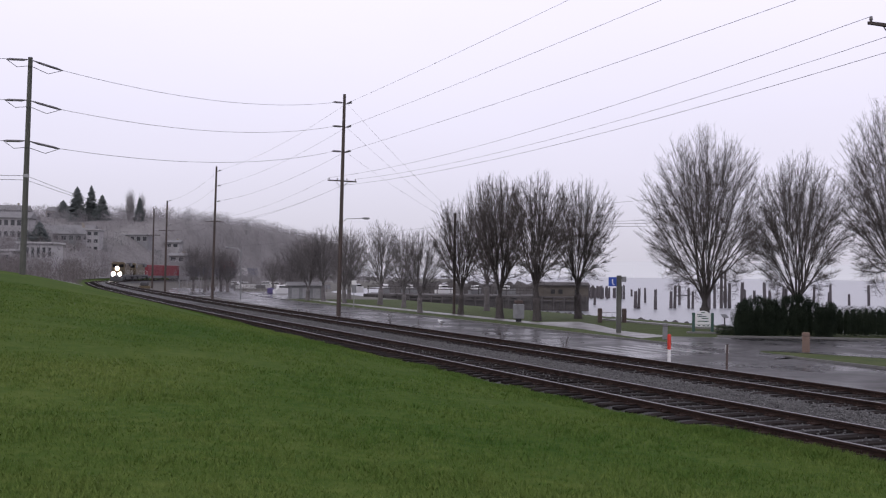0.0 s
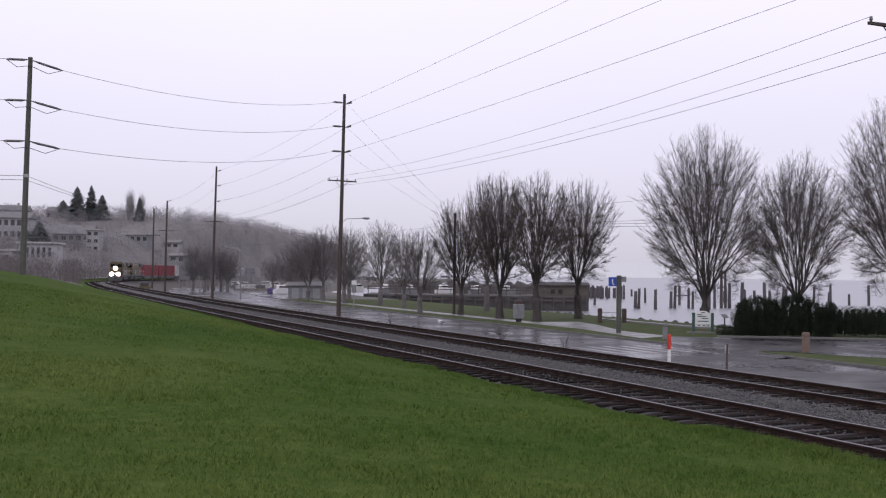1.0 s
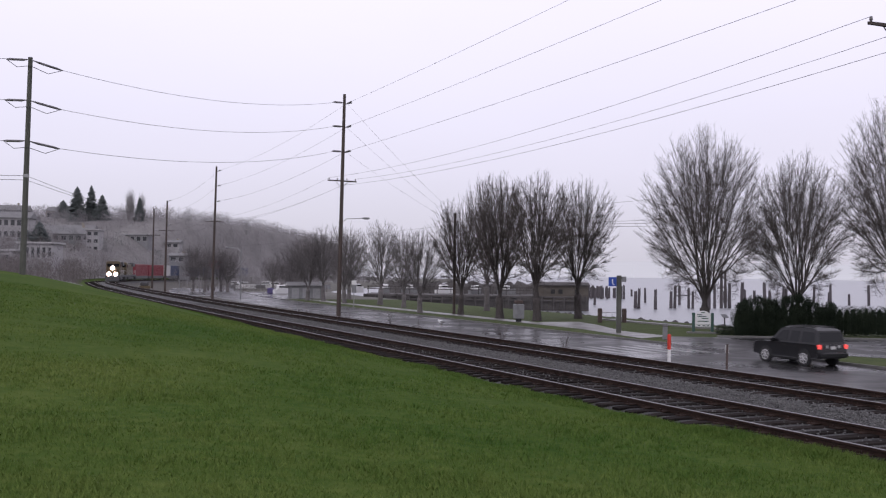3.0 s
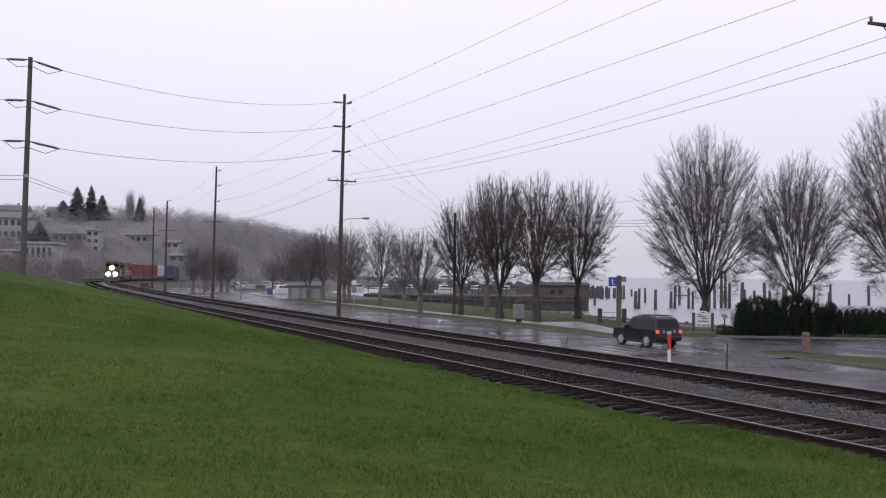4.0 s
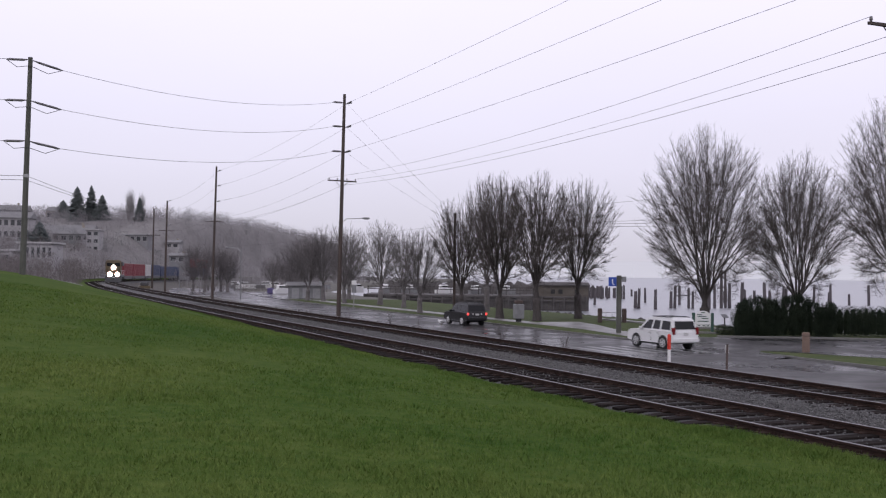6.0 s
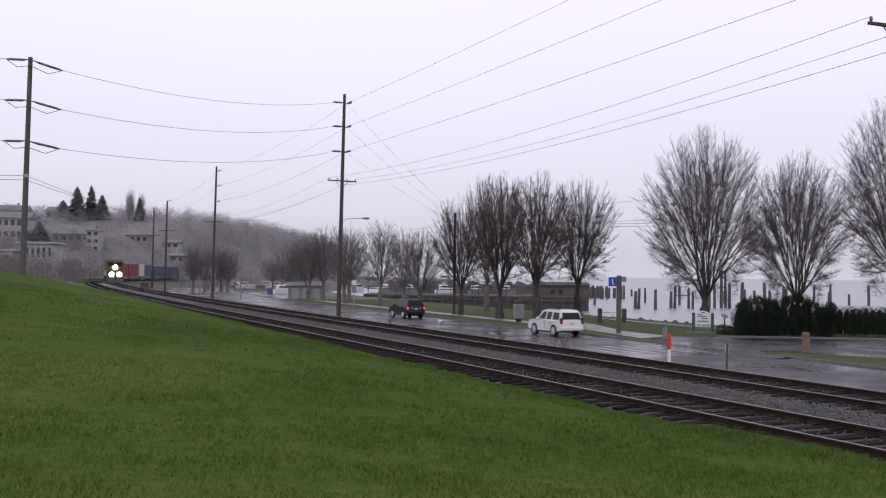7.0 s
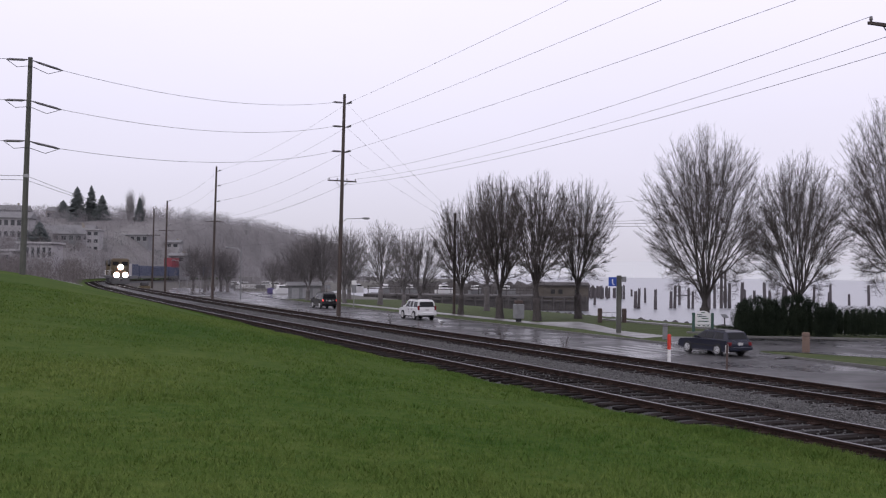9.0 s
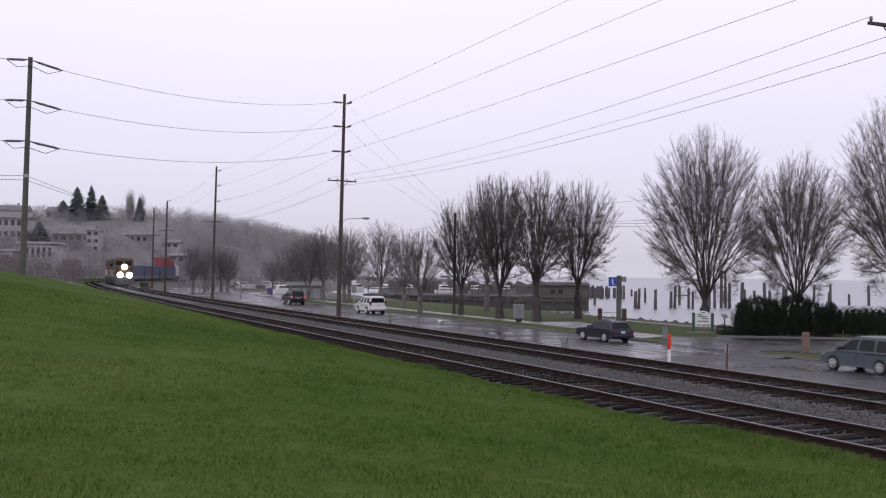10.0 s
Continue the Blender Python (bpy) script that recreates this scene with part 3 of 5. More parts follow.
# the dead-end pole on the lawn
mL = pose(-25.2, 62.0, 3.3, 0, 0.9, 0)
deadend = pole(mL, 14.0, 0.19, 0.13, M_POLEG, "dark wooden dead-end power pole standing on the lawn")
ONWARD, BACK = Vector((0.42, 0.90, 0.0)), Vector((-0.93, -0.36, 0.06))
m2 = tops[1][0]
for z, lv in zip((13.85, 11.4, 8.95), LEVELS):
    foot = Vector((0, 0, z))
    for way, long in ((ONWARD, 2.6), (BACK, 1.35)):
        part("strain_insulator", Mesh().tube([foot + way * 0.12, foot + way * long * 0.3 - Vector((0, 0, 0.06)), foot + way * long * 0.85 - Vector((0, 0, 0.14)), foot + way * long - Vector((0, 0, 0.16))], [0.025, 0.075, 0.075, 0.025], 8), M_INSUL, deadend, "grey strain insulator")
    p, q = foot + BACK * 1.35 - Vector((0, 0, 0.16)), foot + ONWARD * 2.6 - Vector((0, 0, 0.16))
    part("jumper", Mesh().tube([p, p.lerp(foot, 0.45) - Vector((0, 0, 0.45)), foot - Vector((-0.1, 0.2, 0.4)), q.lerp(foot, 0.45) - Vector((0, 0, 0.5)), q], 0.02, 5), M_WIRE, deadend, "slack jumper wire")
    wire(mL @ q, m2 @ Vector((-0.9, 0, lv - 0.1)), 1.0, 0.014)
    wire(mL @ p, Vector((-60, 46, 3.3 + z + 1.4)), 0.3, 0.014)
    part("strain_insulator", Mesh().tube([(-0.15, -0.1, lv - 0.1), (-0.4, -0.15, lv - 0.11), (-1.1, -0.3, lv - 0.14), (-1.3, -0.35, lv - 0.15)], [0.03, 0.1, 0.1, 0.03], 8), M_INSUL, next(o for o in scene.objects if o.name == "utility_pole.001"), "grey strain insulator")
part("clamp", Mesh().tube([(0, 0, 6.75), (0, 0, 6.95)], 0.19, 10), M_STEEL, deadend)
for k in range(2):
    wire(mL @ Vector((0, 0, 6.85 - 0.25 * k)), tops[2][0] @ Vector((-1.4 + 1.4 * k, 0, tops[2][2] - 0.6)), 0.9, 0.014)
    wire(mL @ Vector((0, 0, 6.85 - 0.25 * k)), Vector((-60, 46, 10.2 - 0.3 * k)), 0.3, 0.014)

# the smaller pole in the park row, with its service wires
mS = pose(1.3, 114.3, 0.1)
svc = pole(mS, 11.2, 0.17, 0.12, M_POLE, "slender wooden pole among the park trees")
for k, lv in enumerate(LEVELS):
    wire(m2 @ Vector((0.3, 0, lv - 0.1)), mS @ Vector((0, 0, 11.0 - 0.5 * k)), 0.3, 0.009)
wire(mS @ Vector((0, 0, 11.1)), Vector((58, 62, 17.5)), 1.6, 0.011)
wire(mS @ Vector((0, 0, 10.4)), Vector((58, 62, 15.6)), 2.6, 0.011)
wire(mS @ Vector((0, 0, 9.9)), Vector((70, 86, 10.8)), 0.3, 0.014)
wire(mS @ Vector((0, 0, 9.6)), Vector((70, 86, 10.5)), 0.3, 0.014)
wire(mS @ Vector((0, 0, 9.9)), m3 @ Vector((0, 0, 9.0)), 0.5, 0.012)


# ---- far hillside woods ----
def far_wood(name, places, label, material, seed, per=190):
    """Crowns of many small upright twigs, as one mass."""
    rng = random.Random(seed)
    vs, fs = [], []
    for x, y, z, h, w in places:
        for _ in range(per):
            a, q, u = rng.uniform(0, 6.283), math.sqrt(rng.random()), rng.random()
            r = w / 2 * q * math.sin(min(1, u * 1.2 + 0.2) * 2.5)
            p = Vector((x + r * math.cos(a), y + r * math.sin(a), z + h * (0.08 + 0.8 * u)))
            d = Vector((rng.uniform(-0.8, 0.8), rng.uniform(-0.8, 0.8), rng.uniform(0.3, 1.1))) * h * rng.uniform(0.07, 0.16)
            e = Vector((rng.uniform(-1, 1), rng.uniform(-1, 1), 0)) * w * 0.0085
            k = len(vs)
            vs += [p - e, p + e, p + d]
            fs.append((k, k + 1, k + 2))
        k = len(vs)
        vs += [Vector((x - 0.15, y, z - 1)), Vector((x + 0.15, y, z - 1)), Vector((x, y, z + h * 0.7))]
        fs.append((k, k + 1, k + 2))
    return tagged(new(name, raw(name, vs, fs, material)), label, "trees", kind="stuff")


rng = random.Random(5)
places = []
CLEAR = [(-90, 232, 5), (-97, 226, 5), (-125, 350, 8), (-115.8, 342, 4), (-140.5, 340, 6), (-139, 385, 9), (-140.8, 424, 3.5), (-136.8, 424, 3.5), (-113, 380, 7), (-149, 420, 5), (-145, 425, 4), (-138.8, 420, 4), (-125, 424, 5), (-117.2, 300, 4), (-190, 450, 10), (-172, 470, 8), (-139, 700, 9), (-131, 700, 7), (-165, 680, 8), (-104, 400, 3), (-84, 330, 3)]
while len(places) < 3200:
    s, o = rng.uniform(165, 850), rng.uniform(-150, 7)
    p = P(o, s, ground_z(o, s))
    if p.y < 170 or any(abs(p.x * hy / p.y - hx) < hw and hy - 9 < p.y < hy + 4 for hx, hy, hw in CLEAR):
        continue
    places.append((p.x, p.y, p.z - 0.5, rng.uniform(3.5, 8), rng.uniform(6, 11)))
far_wood("hillside_woods", places, "bare winter trees covering the hillside, paled for haze", M_HAZETWIG, 6, 115)
places = []
while len(places) < 330:
    s, o = rng.uniform(150, 340), rng.uniform(-26, 9.0)
    p = P(o, s, ground_z(o, s))
    if p.y < 232 and -96 < p.x * 232 / p.y < -86 and p.y > 205:
        continue
    places.append((p.x, p.y, p.z - 0.3, rng.uniform(2.4, 5.2), rng.uniform(3, 5)))
far_wood("trackside_brambles", places, "brown bramble thicket beside the railway", M_BRAMBLE, 7, 330)
places = []
while len(places) < 60:
    s, o = rng.uniform(230, 560), rng.uniform(-110, 0)
    p = P(o, s, ground_z(o, s))
    places.append((p.x, p.y, p.z - 0.5, rng.uniform(4, 8), rng.uniform(5, 8)))
far_wood("hillside_evergreens", places, "green evergreens scattered on the hillside, dulled for haze", M_HAZEGREEN, 17, 300)
places = [(-54 + 0.9 * k + rng.uniform(-0.4, 0.4), 236 + rng.uniform(-2, 2) - 0.25 * k, 0.0, rng.uniform(1.8, 3.0), rng.uniform(2.4, 3.4)) for k in range(32)]
far_wood("car_park_hedge", places, "reddish brown leafless hedge beyond the car park", M_BRAMBLE, 18, 260)
places = []
while len(places) < 150:
    s, o = rng.uniform(235, 520), rng.uniform(26, 62)
    p = P(o, s, 0)
    places.append((p.x, p.y, 0, rng.uniform(5, 9), rng.uniform(5, 8)))
far_wood("distant_shore_trees", places, "bare trees along the distant shore, paled for haze", M_HAZETWIG, 9)


for x, y, h, w in ((-128.5, 424, 18.5, 5.0), (-124.5, 426, 17.0, 4.5), (-130.5, 430, 17.0, 4.5)):
    t = street_tree(HAZY[0], sized(x, y, 20.5, 30 * x, w / 6.0, h / 12.0), "tall slender bare poplar on the hillside")
    t.name = "bare_poplar"


def fir(x, y, z, h, w, seed):
    rng = random.Random(seed)
    t = thing("fir_tree", pose(x, y, z), "conical evergreen fir on the hillside, greyed for haze", "tree", "firs on the hill")
    part("trunk", Mesh().tube([(0, 0, -2), (0, 0, h)], [0.35, 0.04], 6), M_BARK, t)
    mb = Mesh()
    n = 1100
    for i in range(n):
        u = (i + rng.random()) / n
        r = w / 2 * (1 - u) ** 0.62 * rng.uniform(0.35, 1.2) + 0.12
        a = rng.uniform(0, 6.283)
        zz = h * (0.08 + 0.9 * u)
        c, s_ = math.cos(a), math.sin(a)
        tip = Vector((r * c, r * s_, zz - r * 0.25 + rng.uniform(-0.2, 0.2)))
        k = 0.16 * r + 0.16
        mb.add([(0.1 * c, 0.1 * s_, zz + 0.25), (tip.x * 0.6 - s_ * k, tip.y * 0.6 + c * k, zz - r * 0.2), tip, (tip.x * 0.6 + s_ * k, tip.y * 0.6 - c * k, zz - r * 0.2)], [(0, 1, 2), (0, 2, 3)])
    part("needles", raw("needles", mb.v, mb.f, M_HAZEFIR), M_HAZEFIR, t, "green needle boughs, greyed for haze")


for i, (x, y, z, h, w) in enumerate([(-149, 420, 20, 18.3, 12), (-145, 425, 20, 19.2, 9.5), (-138.8, 420, 20, 15, 11), (-165.7, 450, 26, 8.5, 10), (-117.2, 300, 10, 8.2, 9), (-125, 425, 21, 13.5, 7), (-121, 300, 10, 6, 7)]):
    fir(x, y, z, h, w, 40 + i)


# ---- kerbs, paths, drive, markings ----
def flatpatch(name, pts, z, material, label, category, thick=0.3):
    """A paved patch between plan corners, with an upright edge."""
    n = len(pts)
    vs = [P(o, s, z) for o, s in pts] + [P(o, s, z - thick) for o, s in pts]
    fs = [tuple(range(n))] + [(i, n + i, n + (i + 1) % n, (i + 1) % n) for i in range(n)]
    mb = Mesh().add(vs, fs)
    return tagged(new(name, mb.data(name, material)), label, category, kind="structure")


def ribbon(name, o0, o1, s0, s1, z, material, label, category):
    return tagged(new(name, slab(o0, o1, steps(s0, s1, 4), z - 0.3, z, material, name)), label, category, kind="structure")


ribbon("kerb", 41.2, 41.36, 57.5, 163, 0.15, M_CURB, "pale concrete kerb along the road", "kerb")
ribbon("kerb_island", 41.2, 41.36, -120, 46.5, 0.15, M_CURB, "concrete kerb of a grass island", "kerb")
flatpatch("drive", [(41.36, 57.5), (43.5, 61.5), (46.0, 64.0), (49.0, 62.5), (60.0, 56.5), (60.0, 53.0), (52.2, 50.0), (52.2, -60), (47.0, -60), (47.0, 38.0), (46.0, 43.8), (44.2, 47.8), (43.4, 49.7), (42.7, 50.3), (42.0, 49.6), (41.36, 46.5)], 0.118, M_ROAD, "wet asphalt drive and lane into the waterside car park", "drive")
ribbon("drive_kerb", 52.2, 52.4, -60, 49.0, 0.2, M_CURB, "concrete kerb edging the park grass", "kerb")
flatpatch("kerb_sign", [(49.2, 62.7), (60.0, 56.9), (60.2, 57.3), (49.4, 63.1)], 0.22, M_CURB, "concrete kerb before the sign and the hedge", "kerb", 0.3)
tagged(new("drive_apron", raw("drive_apron", [P(o, s, z) for s in (46.1, 57.4) for o, z in ((40.4, 0.024), (41.1, 0.118), (41.8, 0.126))], [(0, 1, 4, 3), (1, 2, 5, 4)], M_ROAD)), "sloping wet asphalt apron of the drive", "drive", kind="structure")
# footpath along the water
ribbon("footpath", 44.6, 46.4, 84.0, 160, 0.128, M_CONC, "wet pale concrete footpath under the trees", "footpath")
flatpatch("footpath_fork", [(42.4, 62.6), (46.2, 64.6), (46.3, 71.0), (49.6, 80.0), (51.0, 86.0), (46.9, 86.0), (44.7, 84.2), (44.6, 74.5)], 0.124, M_CONC, "wet concrete footpath where two walks join", "footpath")
ribbon("seawall", 55.6, 56.4, 70, 90, 0.24, M_CONC, "low pale concrete edge of the waterside walk", "seawall")
flatpatch("car_park", [(41.1, 164), (41.1, 178), (41.1, 192), (41.1, 206), (41.1, 222), (54.0, 222), (53.0, 206), (52.0, 192), (50.0, 174), (46.0, 166)], 0.13, M_LOT, "wet shining asphalt car park", "car park")
flatpatch("pavement_shoulder", [(26.5, 185), (26.5, 205), (26.5, 225), (26.5, 245), (26.5, 265), (32.6, 265), (32.6, 245), (32.6, 225), (32.6, 205), (32.6, 185)], 0.05, M_LOT, "wet paved shoulder between the road and the railway bend", "pavement")
# road paint
xwalk = thing("crosswalk", Matrix(), "worn white ladder crosswalk on the wet road", "crosswalk", kind="structure")
for k in range(7):
    o = 33.3 + k * 1.2
    part("bar", slab(o, o + 0.55, [51.3, 54.5, 57.4], 0.0, 0.027, M_LINEW, "bar"), M_LINEW, xwalk)


# ---- things at the waterside ----
def piling(x, y, h, i):
    rng = random.Random(i)
    r = rng.uniform(0.27, 0.42)
    t = Mesh()
    n, rows = 9, []
    dx, dy = rng.uniform(-0.05, 0.05) * h, rng.uniform(-0.04, 0.04) * h
    for j in range(6):
        u = j / 5
        rr = r * (1.08 - 0.25 * u) * rng.uniform(0.93, 1.05)
        rows.append([Vector((dx * u + rr * math.cos(6.283 * k / n), dy * u + rr * math.sin(6.283 * k / n), -2.6 + (h + 2.6) * u + (rng.uniform(-0.25, 0.15) if j == 5 else 0))) for k in range(n)])
    rows.append([Vector((dx + 0.12 * math.cos(6.283 * k / n), dy + 0.12 * math.sin(6.283 * k / n), h - 0.12)) for k in range(n)])
    t.add([p for q in rows for p in q], [(j * n + k, j * n + (k + 1) % n, (j + 1) * n + (k + 1) % n, (j + 1) * n + k) for j in range(6) for k in range(n)] + [tuple(6 * n + k for k in range(n))])
    ob = new("piling", t.data("piling", M_PILE))
    ob.matrix_basis = pose(x, y, -2.0, 0, 0, rng.uniform(0, 360))
    return tagged(ob, "old broken timber piling standing in the water", "piling", "pilings in the bay")


PILES = [(37.8, 269.5, 3.2), (33.7, 229.4, 3.5), (46.5, 305.3, 3.2), (45.4, 284.9, 3.1), (50.5, 287.4, 3.9), (59.9, 327.5, 2.3), (39.0, 209.1, 3.5), (39.7, 209.4, 4.1), (49.8, 253.9, 3.7), (41.9, 203.6, 4.0)]
PILES += [(46.8, 211.9, 3.5), (47.6, 212.2, 4.6), (54.4, 237.6, 4.4), (50.8, 213.4, 4.2), (51.7, 213.7, 3.4), (53.5, 207.7, 5.4), (56.7, 215.5, 4.7), (58.2, 216.0, 8.0), (59.2, 216.4, 7.8), (60.1, 216.7, 5.4)]
PILES += [(63.0, 217.8, 5.5), (71.4, 244.4, 3.7), (82.5, 273.3, 3.0), (69.9, 223.9, 5.5), (87.0, 275.2, 3.0), (74.1, 225.4, 4.6), (75.1, 225.8, 4.1), (100.9, 281.3, 4.1), (78.8, 209.9, 5.4), (102.2, 247.9, 5.0)]
prng = random.Random(77)
for i in range(24):
    PILES.append((41.0 + i * 0.42 + prng.uniform(-0.2, 0.2), 300 + prng.uniform(-14, 12), prng.uniform(2.9, 3.6)))
for i in range(8):
    x = 70 + i * 4.6
    PILES.append((x, 262 + prng.uniform(-14, 14), prng.uniform(2.6, 4.6)))
for i, (x, y, h) in enumerate(PILES):
    piling(x, y, h, i)
tagged(new("timber_beam", Mesh().tube([(48.0, 212.3, 0.6), (51.0, 213.4, 0.65)], 0.12, 6).data("piling_cap", M_PILE)), "old timber beam spanning two pilings", "beam")

wharf = thing("old_wharf", pose(6.0, 190, 0, 0, 0, -1), "derelict dark timber wharf standing in shallow water", "wharf")
part("deck", Mesh().box(0, 7, 0.25, 41, 15, 0.4, bev=0.05), M_WHARF, wharf, "worn timber deck")
wrng = random.Random(90)
for i in range(62):
    part("wall_board", Mesh().box(-20.4 + i * 0.67, -0.5 + 0.06 * (i % 3), -2.6, wrng.uniform(0.5, 0.64), 0.14, 2.75 + wrng.uniform(-0.25, 0.3)), M_WHARF, wharf)
for i in range(21):
    part("support", Mesh().tube([(-20.3 + i * 2.03, -0.75, -3), (-20.3 + i * 2.03 + wrng.uniform(-0.1, 0.1), -0.75, 0.5 + wrng.uniform(-0.3, 0.5))], [0.2, 0.16], 8), M_WHARF, wharf)
part("back_wall", Mesh().box(0, 0.1, -2.7, 41, 0.3, 3.0, bev=0.02), M_WHARF, wharf, "dark closed timber wall")
part("waler", Mesh().box(0, -0.72, -0.3, 41, 0.2, 0.26, bev=0.03), M_WHARF, wharf, "long horizontal beam")
part("shed_wall", Mesh().box(15.9, 2.2, -2.4, 9.6, 5, 5.0, bev=0.06), M_SHED, wharf, "weathered brown timber hut wall")
part("shed_roof", Mesh().prism([(-0.7, 2.55), (5.1, 2.55), (5.1, 2.75), (2.2, 3.25), (-0.7, 2.75)], 10.8, 21.0), M_WHARF, wharf, "low dark roof")
for x in (14.2, 15.6, 18.6):
    part("hatch", Mesh().box(x, -0.33, 1.1, 0.75, 0.08, 0.8), M_BLACK, wharf, "dark square opening")
brk = random.Random(31)
bank_v, bank_f = [], []
for i in range(61):
    for j, (dy, z) in enumerate(((-4.0, -2.6), (-2.2, 0.4), (-0.8, 2.3), (0.8, 2.9), (3.0, 1.5), (6.0, -2.6))):
        bank_v.append((-12 + i * 0.6, 207 + dy + brk.uniform(-0.5, 0.5), z + (brk.uniform(-0.45, 0.45) if z > 0 else 0)))
for i in range(60):
    for j in range(5):
        bank_f.append((i * 6 + j, i * 6 + j + 1, i * 6 + 7 + j, i * 6 + 6 + j))
tagged(new("breakwater", raw("breakwater", bank_v, bank_f, M_WHARF)), "dark rubble breakwater behind the old wharf", "breakwater", kind="structure")
rocks = random.Random(19)
for i in range(26):
    r = rocks.uniform(0.16, 0.36)
    mb = Mesh().tube([(0, 0, -r), (0, 0, -r * 0.5), (0, 0, r * 0.1), (0, 0, r * 0.5), (0, 0, r * 0.75)], [r * 0.5, r, r * 1.05, r * 0.7, r * 0.2], 7)
    ob = new("shore_rock", mb.data("shore_rock", M_PILE))
    ob.matrix_basis = pose(*P(61.2 + rocks.uniform(-0.5, 0.8), 76 + i * 1.5 + rocks.uniform(-0.6, 0.6), -0.02), rocks.uniform(-20, 20), 0, rocks.uniform(0, 360))
    tagged(ob, "dark wet boulder on the shore edge", "rock", "shore rocks")
# a low rail and pale parked boats on the far quay
quay = thing("quay_rail", pose(6, 194.9, 0.0), "grey timber guard rail along the wharf deck", "railing")
for k in range(17):
    part("post", Mesh().box(-20 + k * 2.6, 0, 0.6, 0.16, 0.16, 1.5), M_WHARF, quay)
part("top_rail", Mesh().box(0.8, 0, 1.95, 42, 0.12, 0.16), M_WHARF, quay)
part("mid_rail", Mesh().box(0.8, 0, 1.5, 42, 0.1, 0.14), M_WHARF, quay)


def small_boat(x, y, z, turn, length, material, label):
    b = thing("moored_boat", pose(x, y, z, 0, 0, turn), label, "boat", "boats beyond the quay")
    mb = Mesh()
    secs = []
    for u in (0, 0.25, 0.55, 0.8, 1.0):
        w = 0.95 * (1 - max(0, u - 0.45) ** 1.6 * 2.4) * length / 6
        secs.append([(-length / 2 + length * u, -w, 0.9 + 0.35 * u), (-length / 2 + length * u, -w * 0.75, 0.1), (-length / 2 + length * u, w * 0.75, 0.1), (-length / 2 + length * u, w, 0.9 + 0.35 * u)])
    mb.add([p for q in secs for p in q], [(i * 4 + k, i * 4 + (k + 1) % 4, i * 4 + 4 + (k + 1) % 4, i * 4 + 4 + k) for i in range(4) for k in range(4)] + [(0, 1, 2, 3), (19, 18, 17, 16)])
    part("hull", mb, material, b)
    part("cabin", Mesh().box(-length * 0.08, 0, 0.95, length * 0.4, 1.2, 0.85, bev=0.12), M_WHITE, b, "white cabin")
    part("window", Mesh().box(-length * 0.08, 0, 1.3, length * 0.36, 1.24, 0.3), M_GLASS, b)


for i in range(6):
    small_boat(-16 + i * 5.6 + prng.uniform(-1.5, 1.5), 199.5 + prng.uniform(-0.8, 0.8), 0.6, prng.uniform(-70, 70), prng.uniform(3.2, 4.4), M_GREYP if i % 3 else M_WHITE, "small white boat laid up on the old wharf")
for i in range(7):
    small_boat(-52 + i * 3.4 + prng.uniform(-1, 1), 262 + prng.uniform(-4, 6), 0.1, prng.uniform(-20, 20), prng.uniform(4.5, 6.0), M_WHITE if i % 2 else M_GREYP, "small boat laid up beside the far car park")


boathouse = thing("boathouse", pose(-23.4, 176, 0.1, 0, 0, 8), "low grey boarded building behind the bare trees", "building")
part("wall", Mesh().box(0, 0, -0.3, 5.6, 4.0, 2.4), M_GREYP, boathouse)
part("roof", Mesh().prism([(-2.3, 2.05), (2.3, 2.05), (2.3, 2.2), (0, 2.75), (-2.3, 2.2)], -3.1, 3.1), M_ROOF, boathouse, "shallow grey roof")
for x in (-1.6, 0.2, 1.9):
    part("door", Mesh().box(x, -2.02, 0.0, 1.2, 0.08, 1.7, bev=0.01), M_STEEL, boathouse, "pale metal door")
tarp = thing("covered_stack", pose(-34.2, 206, 0.12), "low stack covered with a purple-blue tarpaulin", "tarpaulin")
part("tarpaulin", Mesh().box(0, 0, 0, 1.3, 1.1, 1.15, bev=0.16), M_TARP, tarp)
small_boat(-31.6, 204, 0.1, 35, 3.6, M_WHITE, "small white boat on the edge of the car park")


# ---- park furniture ----
def bollard(m, h, w, material, label, cap=True):
    b = thing("bollard", m, label, "bollard", "wooden bollards")
    part("post", Mesh().box(0, 0, -0.3, w, w, h + 0.3, bev=w * 0.12), material, b)
    part("groove", Mesh().box(0, 0, h * 0.80, w * 1.04, w * 1.04, 0.05), M_DKWOOD, b, "dark routed band near the top")
    return b


bollard(pose(22.0, 62.6, 0.1, 0, 0, 20), 1.2, 0.36, M_BOLL, "square weathered timber bollard at the car-park drive")
bollard(pose(15.85, 73.6, 0.1, 0, 0, 20), 1.15, 0.28, M_GREYP, "square grey bollard beside the footpath")
bollard(pose(15.0, 98.5, 0.1, 0, 0, 15), 1.35, 0.36, M_DKWOOD, "dark timber gate post on the waterside walk")
bollard(pose(17.4, 99.0, 0.1, 0, 0, 15), 1.35, 0.36, M_DKWOOD, "dark timber gate post on the waterside walk")
gate = thing("gate_rail", pose(16.2, 98.75, 0.1, 0, 0, 11), "thin steel rail between two timber posts", "railing")
part("top_bar", Mesh().tube([(-1.1, 0, 0.95), (1.1, 0, 0.95)], 0.03, 6), M_STEEL, gate)
part("low_bar", Mesh().tube([(-1.1, 0, 0.35), (1.1, 0, 0.35)], 0.03, 6), M_STEEL, gate)
for x in (-0.6, 0, 0.6):
    part("upright", Mesh().tube([(x, 0, 0.35), (x, 0, 0.95)], 0.02, 6), M_STEEL, gate)

